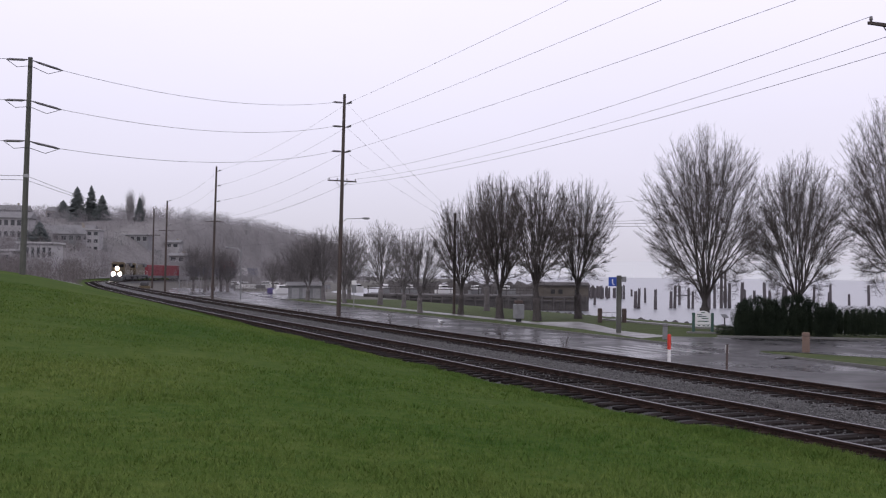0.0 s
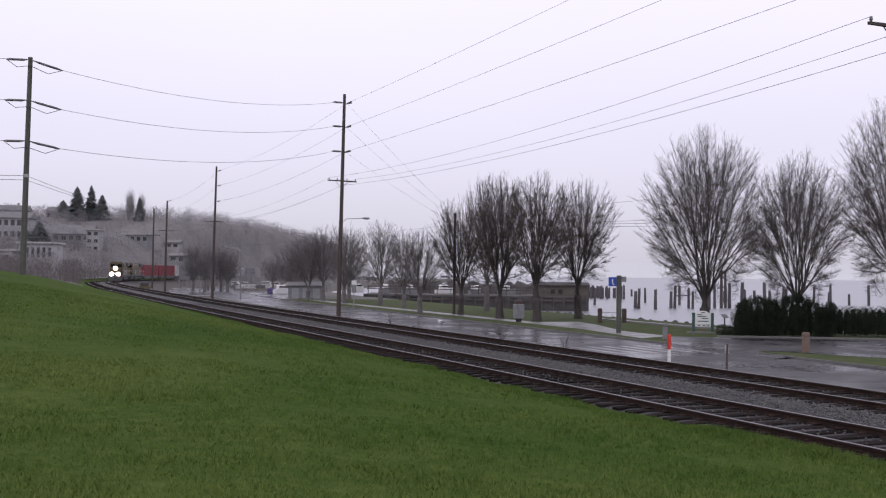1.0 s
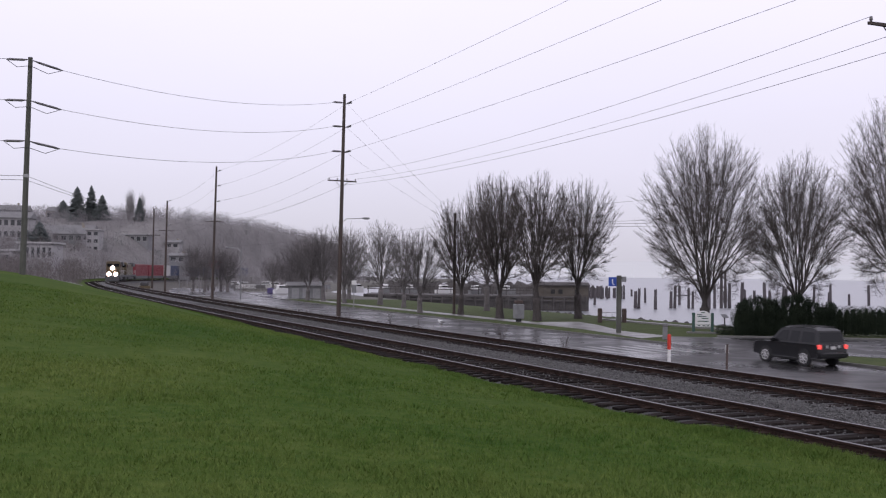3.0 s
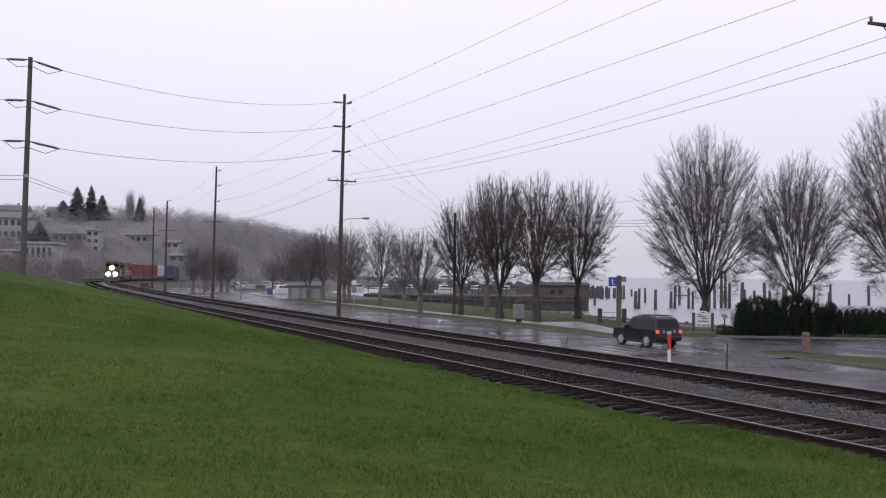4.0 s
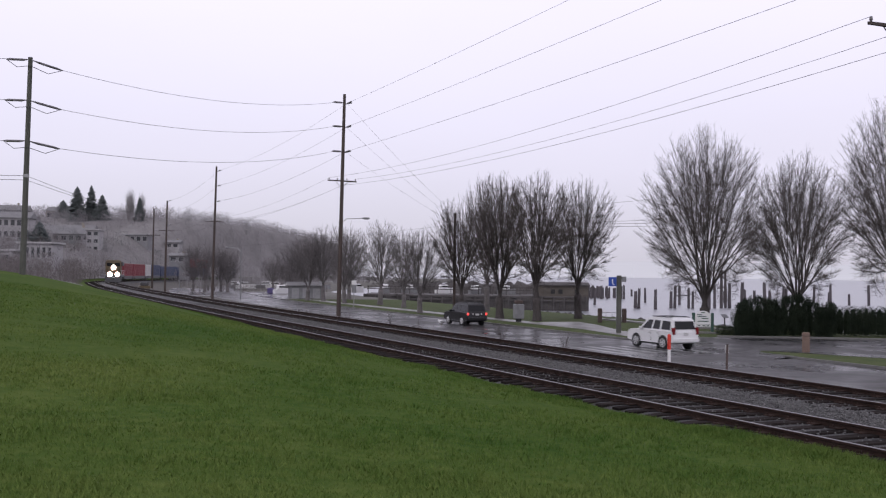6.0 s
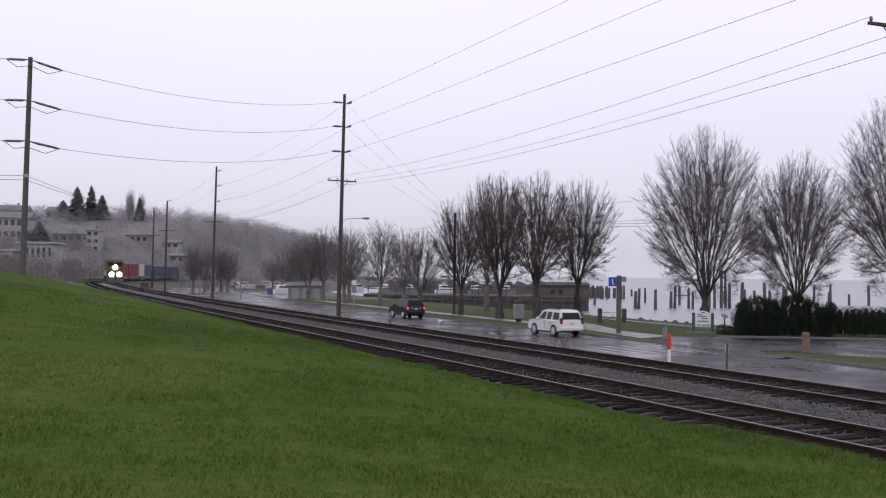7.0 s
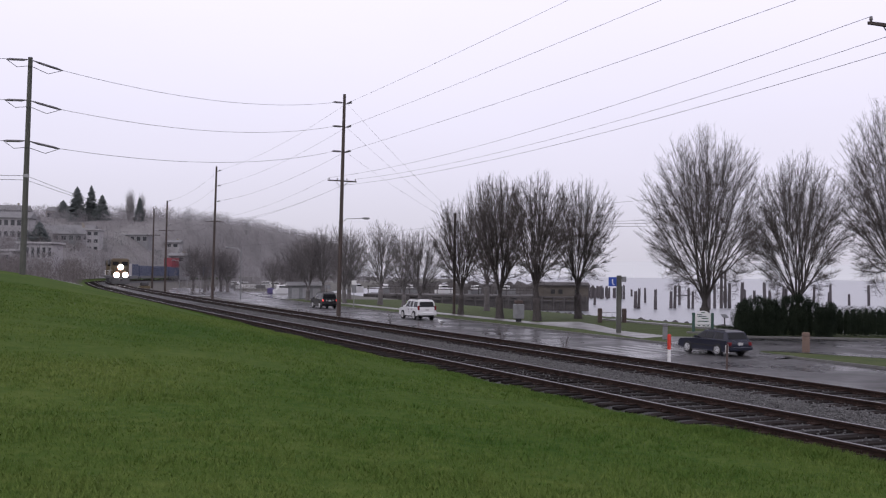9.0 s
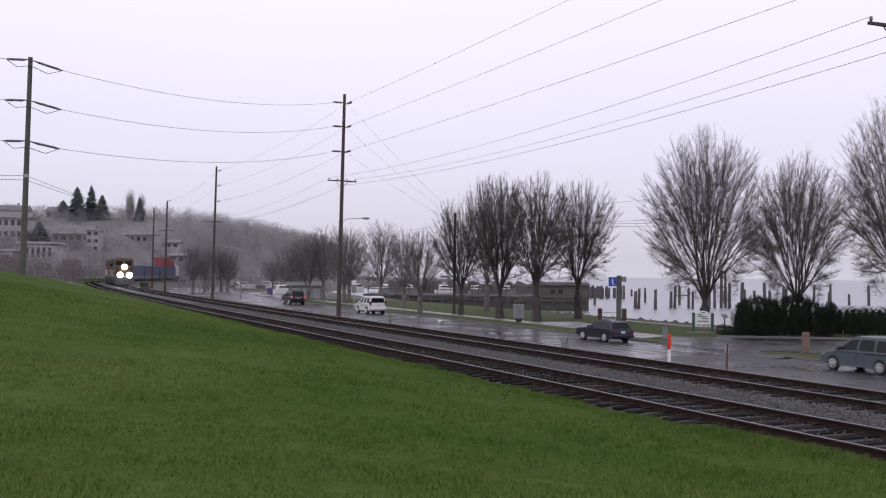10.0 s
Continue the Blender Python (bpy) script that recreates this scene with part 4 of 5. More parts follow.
post = thing("sign_post", pose(13.8, 80.9, 0.1), "tall square grey timber post carrying a blue sign", "sign post")
part("post", Mesh().box(0, 0, -0.5, 0.36, 0.36, 5.0, bev=0.04), M_POLEG, post)
sg = part("sign_panel", Mesh().box(-0.55, -0.22, 3.65, 0.62, 0.03, 0.72, bev=0.012), M_LBLUE, post, "blue square sign")
part("symbol", Mesh().tube([(-0.55, -0.245, 4.2), (-0.55, -0.245, 4.05)], [0.05, 0.04], 8), M_WHITE, sg, "white symbol")
part("symbol", Mesh().tube([(-0.55, -0.245, 4.03), (-0.55, -0.245, 3.86), (-0.42, -0.245, 3.75)], 0.035, 6), M_WHITE, sg, "white symbol")
part("small_panel", Mesh().box(0.38, -0.05, 4.0, 0.36, 0.03, 0.42, bev=0.01), M_GREYP, post, "small grey notice")

sign = thing("park_sign", pose(20.6, 81.8, 0.1, 0, 0, -8) @ Matrix.Scale(0.76, 4), "white park sign with an arched top on green posts", "sign")
for x in (-0.95, 0.95):
    part("post", Mesh().box(x, 0, -0.3, 0.3, 0.3, 2.45, bev=0.04), M_GREENPOST, sign)
arch = [(-0.8, 0.95), (0.8, 0.95), (0.8, 1.75)] + [(0.8 * math.cos(a), 1.75 + 0.62 * math.sin(a)) for a in [math.pi * k / 10 for k in range(1, 10)]] + [(-0.8, 1.75)]
board = part("board", Mesh().prism(arch, -0.05, 0.05, pose(0, -0.02, 0, 0, 0, 90)), M_WHITE, sign, "white arched board")
part("lower_board", Mesh().box(0, -0.03, 0.72, 1.55, 0.06, 0.2), M_WHITE, sign, "white strip board")
for x, z, w in ((-0.1, 1.72, 0.9), (0.2, 1.52, 0.7), (0.0, 1.22, 1.1), (-0.35, 1.9, 0.5), (0.0, 2.12, 0.35)):
    part("lettering_bar", Mesh().box(x, -0.085, z, w, 0.02, 0.09), M_GREENPOST, board, "dark line of unreadable lettering")
for x in (-0.4, 0.1, 0.5):
    part("lettering_bar", Mesh().box(x, -0.07, 0.78, 0.28, 0.02, 0.08), M_GREENPOST, sign, "dark line of unreadable lettering")
part("planter", Mesh().box(0, 0.1, -0.2, 3.2, 0.9, 0.38, bev=0.05), M_CURB, sign, "low concrete edging at the foot")

stand = thing("information_stand", pose(26.6, 97.5, 0.1, 0, 0, 35), "dark steel stand with a slanted information panel", "information stand")
part("post", Mesh().tube([(0, 0, -0.2), (0, 0, 0.75)], 0.06, 8), M_BLACK, stand)
part("panel", Mesh().box(0, 0, 0, 0.75, 0.5, 0.05, pose(0, 0, 0.78, 38), bev=0.012), M_GREYP, stand, "slanted grey panel")

# an information kiosk about two metres tall
kiosk = thing("info_kiosk", pose(7.2, 97.6, 0.1, 0, 0, 20), "tall square grey information kiosk with a hooded top", "litter bin")
part("kiosk_body", Mesh().box(0, 0, 0.3, 0.9, 0.7, 1.4, bev=0.06), M_GREYP, kiosk)
part("leg", Mesh().box(0, 0, -0.2, 0.4, 0.4, 0.56), M_BLACK, kiosk)
part("hood", Mesh().box(0, 0, 1.72, 0.7, 0.55, 0.32, bev=0.05), M_DKWOOD, kiosk, "brown hood")


def leaf_mass(boxes, n, size, seed):
    """Small leaves scattered through rounded clumps."""
    rng = random.Random(seed)
    vs, fs = [], []
    for (x, y, z, rx, ry, rz_) in boxes:
        for _ in range(int(n * rx * rz_)):
            while True:
                d = Vector((rng.uniform(-1, 1), rng.uniform(-1, 1), rng.uniform(-1, 1)))
                if 0.3 < d.length < 1:
                    break
            d = d.normalized() * rng.uniform(0.55, 1.06)
            p = Vector((x + d.x * rx, y + d.y * ry, max(0.05, z + d.z * rz_)))
            a = Vector((rng.uniform(-1, 1), rng.uniform(-1, 1), rng.uniform(-0.2, 1))).normalized() * size * rng.uniform(0.7, 1.5)
            b = a.cross(Vector((rng.uniform(-1, 1), rng.uniform(-1, 1), rng.uniform(-1, 1)))).normalized() * size * 0.4
            k = len(vs)
            vs += [p - a, p + b, p + a, p - b]
            fs.append((k, k + 1, k + 2, k + 3))
    return vs, fs


def bush(m, clumps, label, seed, n=1500):
    t = thing("evergreen_bush", m, label, "bush", "evergreen bushes")
    vs, fs = leaf_mass(clumps, n, 0.05, seed)
    part("leaves", raw("leaves", vs, fs, M_BUSH), M_BUSH, t, kind="stuff")
    core = Mesh()
    for x, y, z, rx, ry, rz_ in [c for c in clumps if c[3] > 0.45]:
        pts = [(x, y, z - rz_ * 0.82), (x, y, z - rz_ * 0.45), (x, y, z), (x, y, z + rz_ * 0.45), (x, y, z + rz_ * 0.8)]
        core.tube(pts, [rx * 0.35, rx * 0.5, rx * 0.52, rx * 0.36, rx * 0.1], 7)
    part("inner_growth", core, M_BUSH, t, "dark inner branches")
    return t


brng = random.Random(4)
clumps = []
for k in range(15):
    u = k / 14
    h = 3.0 - 0.5 * abs(2 * u - 1) ** 3 + brng.uniform(-0.15, 0.15)
    clumps.append((u * 7.0 + brng.uniform(-0.15, 0.15), brng.uniform(-0.3, 0.5), h * 0.47, brng.uniform(0.6, 0.8), 0.8, h * 0.5))
for k in range(60):
    u = brng.random()
    clumps.append((u * 7.3 - 0.2, brng.uniform(-0.9, -0.3), brng.uniform(0.3, 2.3), brng.uniform(0.22, 0.4), 0.35, brng.uniform(0.35, 0.7)))
for k in range(44):
    u = brng.random()
    top = 3.05 - 0.55 * abs(2 * u - 1) ** 3 + 0.22 * math.sin(u * 13)
    clumps.append((u * 7.1, brng.uniform(-0.5, 0.5), top - 0.25, brng.uniform(0.2, 0.42), 0.3, brng.uniform(0.22, 0.48)))
bush(pose(22.75, 79.2, 0.0, 0, 0, 0), clumps, "dense dark evergreen shrubs with a ragged top", 3, 2200)
clumps = [(-0.3 + 0.4 * k, brng.uniform(-0.1, 0.1), 0.42, 0.42, 0.4, 0.48) for k in range(3)]
bush(pose(21.9, 80.2, 0.0), clumps, "small dark bush beside the sign", 5, 3000)
clumps = []
for k in range(30):
    clumps.append((k * 0.5, brng.uniform(-0.12, 0.12), 1.25, 0.6, 0.9, 1.22 + brng.uniform(-0.05, 0.05)))
bush(pose(30.4, 80.4, 0.0, 0, 0, -3), clumps, "clipped dark green hedge", 8, 2600)

# markers beside the railway
marker = thing("cable_marker", on(19.6, 27.4, 1.52), "slim red and white marker post beside the track", "marker post")
part("post", Mesh().tube([(0, 0, -0.4), (0, 0, 0.75)], 0.05, 10), M_WHITE, marker, "white lower tube")
part("cap_tube", Mesh().tube([(0, 0, 0.75), (0, 0, 1.2), (0, 0, 1.24)], [0.058, 0.058, 0.03], 10), M_RED, marker, "red upper tube")
mk2 = thing("small_sign_post", on(20.4, 25.6, 1.35, 20), "thin leaning steel post with a small worn plate", "sign post")
part("post", Mesh().tube([(0, 0, -0.3), (0.07, 0, 1.2)], 0.035, 8), M_DKWOOD, mk2)
part("plate", Mesh().box(0.12, 0.05, 0.92, 0.2, 0.012, 0.24, bev=0.004), M_WHITE, mk2, "small pale plate")
stub = thing("small_sign_post", on(21.5, 80.0, 0.9), "short thin steel stake beside the road", "sign post")
part("post", Mesh().tube([(0, 0, -0.3), (0, 0, 1.3)], 0.04, 8), M_STEEL, stub)
gull = thing("seagull", on(35.6, 83.2, 0.02, 60), "white gull standing on the wet road", "gull")
part("body", Mesh().tube([(0, -0.22, 0.3), (0, -0.12, 0.3), (0, 0.05, 0.34), (0, 0.18, 0.36), (0, 0.24, 0.4)], [0.03, 0.13, 0.16, 0.1, 0.05], 8), M_WHITE, gull, smooth=True)
part("head", Mesh().tube([(0, 0.2, 0.38), (0, 0.24, 0.48), (0, 0.3, 0.52)], [0.06, 0.08, 0.03], 8), M_WHITE, gull, smooth=True)
part("wing", Mesh().tube([(0.1, 0.1, 0.38), (0.13, -0.1, 0.36), (0.04, -0.38, 0.32)], [0.05, 0.09, 0.02], 6), M_GREYP, gull, "grey folded wing")
part("wing", Mesh().tube([(-0.1, 0.1, 0.38), (-0.13, -0.1, 0.36), (-0.04, -0.38, 0.32)], [0.05, 0.09, 0.02], 6), M_GREYP, gull, "grey folded wing")
for x in (-0.06, 0.06):
    part("leg", Mesh().tube([(x, 0, 0), (x, 0, 0.24)], 0.012, 5), M_BOLL, gull)


def weed(m, seed, h=1.2):
    rng = random.Random(seed)
    t = Mesh()
    for k in range(14):
        a, q = rng.uniform(0, 6.283), rng.uniform(0.1, 0.45)
        p = Vector((math.cos(a) * q, math.sin(a) * q, h * rng.uniform(0.6, 1)))
        t.tube([(0, 0, -0.1), p * 0.5 + Vector((0, 0, 0.1)), p], [0.008, 0.006, 0.003], 3, False)
    ob = new("dry_weed", raw("dry_weed", t.v, t.f, M_TWIG))
    ob.matrix_basis = m
    tagged(ob, "dry leafless weed growing beside the ballast", "weed", "trackside weeds")


for i, (o, s) in enumerate([(19.8, 53.5), (20.3, 50.6), (19.7, 39.5), (19.6, 34.0), (20.6, 64.0), (20.2, 72.0)]):
    weed(on(o, s, ground_z(o, s) - 0.05 if o > 20 else 1.7), i, 0.9)


# ---- street lamps and small signs ----
def street_lamp(m, h, reach, label):
    t = thing("street_lamp", m, label, "street lamp", "street lamps")
    part("pole", Mesh().tube([(0, 0, -0.3), (0, 0, h)], [0.11, 0.06], 10), M_GREYP, t)
    part("arm", Mesh().tube([(0, 0, h - 0.5), (reach * 0.3, 0, h + 0.15), (reach, 0, h + 0.25)], 0.045, 8), M_STEEL, t)
    hd = part("lamp_head", Mesh().box(reach + 0.35, 0, h + 0.15, 0.85, 0.32, 0.2, bev=0.06), M_STEEL, t, "grey cobra lamp head")
    part("lens", Mesh().box(reach + 0.4, 0, h + 0.11, 0.5, 0.24, 0.05), M_GLASS, hd)


street_lamp(pose(-11.6, 115.5, 0.1), 10.3, 2.6, "grey street lamp with a long arm over the trees")
street_lamp(pose(-32.4, 166, 0.1, 0, 0, 150), 8.0, 2.4, "grey street lamp beside the distant car park")
street_lamp(pose(-60.0, 236, 0.1, 0, 0, 170), 6.5, 1.2, "grey lamp beside the railway bend")
ps = thing("parking_sign", pose(-11.2, 131, 0.1), "white rectangular sign on a thin post by the kerb", "sign")
part("post", Mesh().tube([(0, 0, -0.3), (0, 0, 3.6)], 0.05, 8), M_STEEL, ps)
part("panel", Mesh().box(0, -0.07, 1.9, 0.62, 0.02, 1.0, bev=0.008), M_GREYP, ps, "grey lower plate")
part("panel", Mesh().box(0, -0.07, 2.95, 0.62, 0.02, 0.5, bev=0.008), M_WHITE, ps, "white upper plate")


# ---- houses on the hill ----
M_WALLS = [mat("house_wall_white", (0.28, 0.275, 0.28), (0.40, 0.39, 0.395), 0.4, 0.8, fine=4), mat("house_wall_grey", (0.18, 0.18, 0.19), (0.25, 0.25, 0.26), 0.4, 0.8, fine=4), mat("house_wall_tan", (0.25, 0.22, 0.19), (0.33, 0.3, 0.26), 0.4, 0.8, fine=4)]
M_HPANE = mat("house_pane", (0.06, 0.062, 0.068), None, rough=0.15, spec=0.4)


def house(x, y, z, w, d, h, rise, turn, wall, label, cols=4, floors=2, flat_roof=False):
    t = thing("house", pose(x, y, z, 0, 0, turn), label, "house", "houses on the hillside")
    part("wall", Mesh().box(0, 0, -5, w, d, h + 5), M_WALLS[wall], t)
    e = 0.6
    if flat_roof:
        part("roof", Mesh().box(0, 0, h, w + 1.0, d + 1.0, 0.45, bev=0.08), M_WALLS[0], t, "flat white-edged roof")
    else:
        part("roof", Mesh().prism([(-d / 2 - e, h - 0.1), (d / 2 + e, h - 0.1), (d / 2 + e, h + 0.1), (0, h + rise), (-d / 2 - e, h + 0.1)], -w / 2 - e, w / 2 + e), M_ROOF, t, "dark shingle roof")
        part("chimney", Mesh().box(w * 0.25, 0.5, h + rise * 0.4, 0.8, 0.8, rise), M_WALLS[2], t)
    for f in range(floors):
        for c in range(cols):
            wx = -w / 2 + w * (c + 0.5) / cols
            wz = h * (f + 0.30) / floors
            wd = part("window", Mesh().box(wx, -d / 2 - 0.02, wz, w / cols * 0.72, 0.12, h / floors * 0.55), M_WALLS[0], t, "white-framed window")
            part("pane", Mesh().box(wx, -d / 2 - 0.05, wz + 0.12, w / cols * 0.72 - 0.24, 0.12, h / floors * 0.55 - 0.24), M_HPANE, wd)
    return t


house(-90.1, 232, 5.6, 7.2, 8, 4.4, 1.2, 4, 0, "low white house with a row of tall windows", 6, 1, True)
house(-97, 226, 4.0, 8, 7, 4.2, 1.0, 4, 0, "white flat-roofed garage building below the hill", 3, 1, True)
house(-125, 350, 10.2, 12, 9, 6.0, 2.4, 8, 1, "wide grey house with a dark roof", 5, 2)
house(-115.2, 342, 10.0, 4, 8, 7.2, 0.8, 8, 0, "tall pale apartment block end on the slope", 2, 3, True)
house(-140.5, 340, 13.5, 10, 10, 7.4, 2.2, 10, 0, "large white house high on the hillside", 5, 2)
house(-139, 385, 14.5, 18, 9, 4.0, 2.4, 6, 2, "long tan house with a low roof", 6, 1)
house(-140.8, 424, 17.6, 6, 7, 3.2, 2.2, 20, 0, "small white gabled house", 2, 1)
house(-136.8, 424, 17.6, 6, 7, 3.0, 2.4, 60, 1, "small grey gabled house", 2, 1)
house(-190, 450, 25, 18, 10, 4.5, 2.5, 10, 1, "grey house on the skyline", 5, 1)
house(-172, 470, 26, 14, 10, 4.5, 2.2, 0, 2, "tan house on the skyline", 4, 1)
house(-205, 440, 25, 14, 10, 5, 2.5, 10, 2, "house on the skyline among bare trees", 4, 1)
house(-139.5, 700, 28.5, 12, 10, 4.5, 2.4, 0, 0, "white house on the distant ridge", 5, 1)
house(-131, 700, 26.5, 10, 10, 4.0, 2.4, 0, 0, "white house on the distant ridge", 4, 1)
house(-165, 680, 28, 15, 10, 4.5, 2.4, 0, 1, "grey house on the distant ridge", 4, 1)
house(-168, 410, 19.0, 13, 9, 4.4, 2.2, 6, 0, "white hillside house above the slope", 4, 1)
house(-113, 380, 14, 12, 5, 3.2, 0.8, -10, 1, "long low grey shed on the slope", 5, 1, True)
house(-104, 400, 12.5, 5, 6, 2.6, 1.2, 0, 0, "small pale hillside house among bare trees", 2, 1)
house(-84, 330, 6.5, 5, 6, 2.6, 1.0, 0, 1, "small grey roof below the slope", 2, 1)


# ---- road vehicles ----
def paint(name, c, rough=0.28):
    return mat(name, c, tuple(min(1, v * 1.12 + 0.002) for v in c), 1.5, rough, coat=0.15, fine=14, world_space=False, spec=0.3)


M_PWHITE = paint("car_paint_white", (0.66, 0.66, 0.67))
M_PBLACK = paint("car_paint_black", (0.010, 0.010, 0.012))
M_PNAVY = paint("car_paint_navy", (0.012, 0.014, 0.028))
M_PGREY = paint("car_paint_grey_blue", (0.085, 0.10, 0.115))
M_TAIL = mat("tail_light", (0.16, 0.008, 0.012), None, rough=0.2)
M_TAILON = mat("tail_light_lit", (0.5, 0.02, 0.02), None, rough=0.2, emit=((1.0, 0.10, 0.09), 1.1))
M_HEADL = mat("headlight_glass", (0.6, 0.6, 0.62), None, rough=0.1)
M_CHROME = mat("wheel_alloy", (0.62, 0.62, 0.63), (0.75, 0.75, 0.75), 6, 0.35, metal=0.6, world_space=False)
M_ROOFR = mat("roof_rack", (0.03, 0.03, 0.032), None, rough=0.5)
M_PLATE = mat("plate_bar", (0.5, 0.5, 0.5), None, rough=0.5)


def car(name, label, category, L, W, body, house_, belt, roof, wheels, r, mats, windows, rear_win, lamps, extras):
    """A road vehicle from its side outline; y runs from the rear bumper to the front."""
    t = thing(name, Matrix(), label, category, "vehicles on the road")
    hw = W / 2
    yc, zc = L / 2, sum(z for _, z in body) / len(body)

    def ring(x, ky, kz):
        return [Vector((x, yc + (y - yc) * ky, zc + (z - zc) * kz)) for y, z in body]

    rows = [ring(-hw + 0.02, 0.965, 0.86), ring(-hw, 0.985, 0.95), ring(-hw + 0.07, 1, 1), ring(-hw + 0.45, 1.012, 1.012), ring(hw - 0.45, 1.012, 1.012), ring(hw - 0.07, 1, 1), ring(hw, 0.985, 0.95), ring(hw - 0.02, 0.965, 0.86)]
    n = len(body)
    mb = Mesh().add([p for q in rows for p in q], [(i * n + k, i * n + (k + 1) % n, (i + 1) * n + (k + 1) % n, (i + 1) * n + k) for i in range(7) for k in range(n)] + [tuple(range(n)), tuple(7 * n + k for k in range(n))])
    bd = part("body", mb, mats["body"], t)

    def side(z):
        u = (z - belt) / (roof - belt)
        return (hw - 0.07) * (1 - u) + (hw - 0.24) * u

    m = len(house_)
    cab = []
    for sgn, inset in ((-1, 0), (-1, 0.12), (1, 0.12), (1, 0)):
        for y, z in house_:
            lift = 0.035 if inset and z > roof - 0.05 else 0.0
            cab.append(Vector((sgn * (side(z) - inset), y, z + lift)))
    part("cabin", Mesh().add(cab, [(i * m + k, i * m + (k + 1) % m, (i + 1) * m + (k + 1) % m, (i + 1) * m + k) for i in range(3) for k in range(m)] + [tuple(range(m)), tuple(3 * m + k for k in range(m))]), mats.get("cabin", mats["body"]), t)
    for w in windows:
        for sgn in (-1, 1):
            k = len(w)
            vs = [Vector((sgn * (side(z) + 0.012), y, z)) for y, z in w] + [Vector((sgn * (side(z) - 0.02), y, z)) for y, z in w]
            part("side_window", Mesh().add(vs, [tuple(range(k)), tuple(range(2 * k - 1, k - 1, -1))] + [(i, (i + 1) % k, k + (i + 1) % k, k + i) for i in range(k)]), M_GLASS, t)
    for nm, (ya, za, yb, zb), off in (("rear_window", rear_win[0], -0.012), ("windscreen", rear_win[1], 0.012)):
        vs = []
        for o in (off, off * -1.5):
            vs += [Vector((sx * (side(z) - 0.1), y + o, z)) for y, z, sx in ((ya, za, -1), (ya, za, 1), (yb, zb, 1), (yb, zb, -1))]
        part(nm, Mesh().add(vs, [(0, 1, 2, 3), (7, 6, 5, 4), (0, 4, 5, 1), (1, 5, 6, 2), (2, 6, 7, 3), (3, 7, 4, 0)]), M_GLASS, t)
    for y in wheels:
        for sgn in (-1, 1):
            # no cut-out: a black disc paints in the arch's shade
            part("wheel_arch", Mesh().disc(r * 1.13, sgn * (hw - 0.12), sgn * (hw + 0.006), y, r * 1.05, 20), M_BLACK, t, "black disc standing for the shaded wheel arch")
            wh = new("wheel")
            wh.parent = t
            wh.matrix_basis = pose(sgn * (hw - 0.10), y, r)
            part("tyre", Mesh().disc(r, -0.12, 0.12, bev=0.03), M_BLACK, wh)
            # dark disc behind the spokes, shade of the hollow put into its colour
            part("rim_shade", Mesh().disc(r * 0.66, sgn * 0.06, sgn * 0.124, n=16, bev=0.008), M_ROOFR, wh, "dark disc standing for the shaded hollow of the rim")
            rim = Mesh().tube([(sgn * 0.126, r * 0.62 * math.cos(6.2832 * k / 18), r * 0.62 * math.sin(6.2832 * k / 18)) for k in range(19)], 0.028, 5, False)
            for k in range(6):
                a = 6.2832 * k / 6
                rim.tube([(sgn * 0.13, 0.02 * math.cos(a), 0.02 * math.sin(a)), (sgn * 0.13, r * 0.6 * math.cos(a), r * 0.6 * math.sin(a))], [0.045, 0.03], 5)
            part("rim", rim, M_CHROME, wh, "alloy rim")
    for nm, mt, boxes in lamps:
        for x, y, z, w, d, h in boxes:
            part(nm, Mesh().box(x, y, z, w, d, h, bev=min(w, d, h) * 0.2), mt, t)
    for nm, mt, (x, y, z, w, d, h) in extras:
        part(nm, Mesh().box(x, y, z, w, d, h, bev=min(w, d, h) * 0.25), mt, t)
    return t


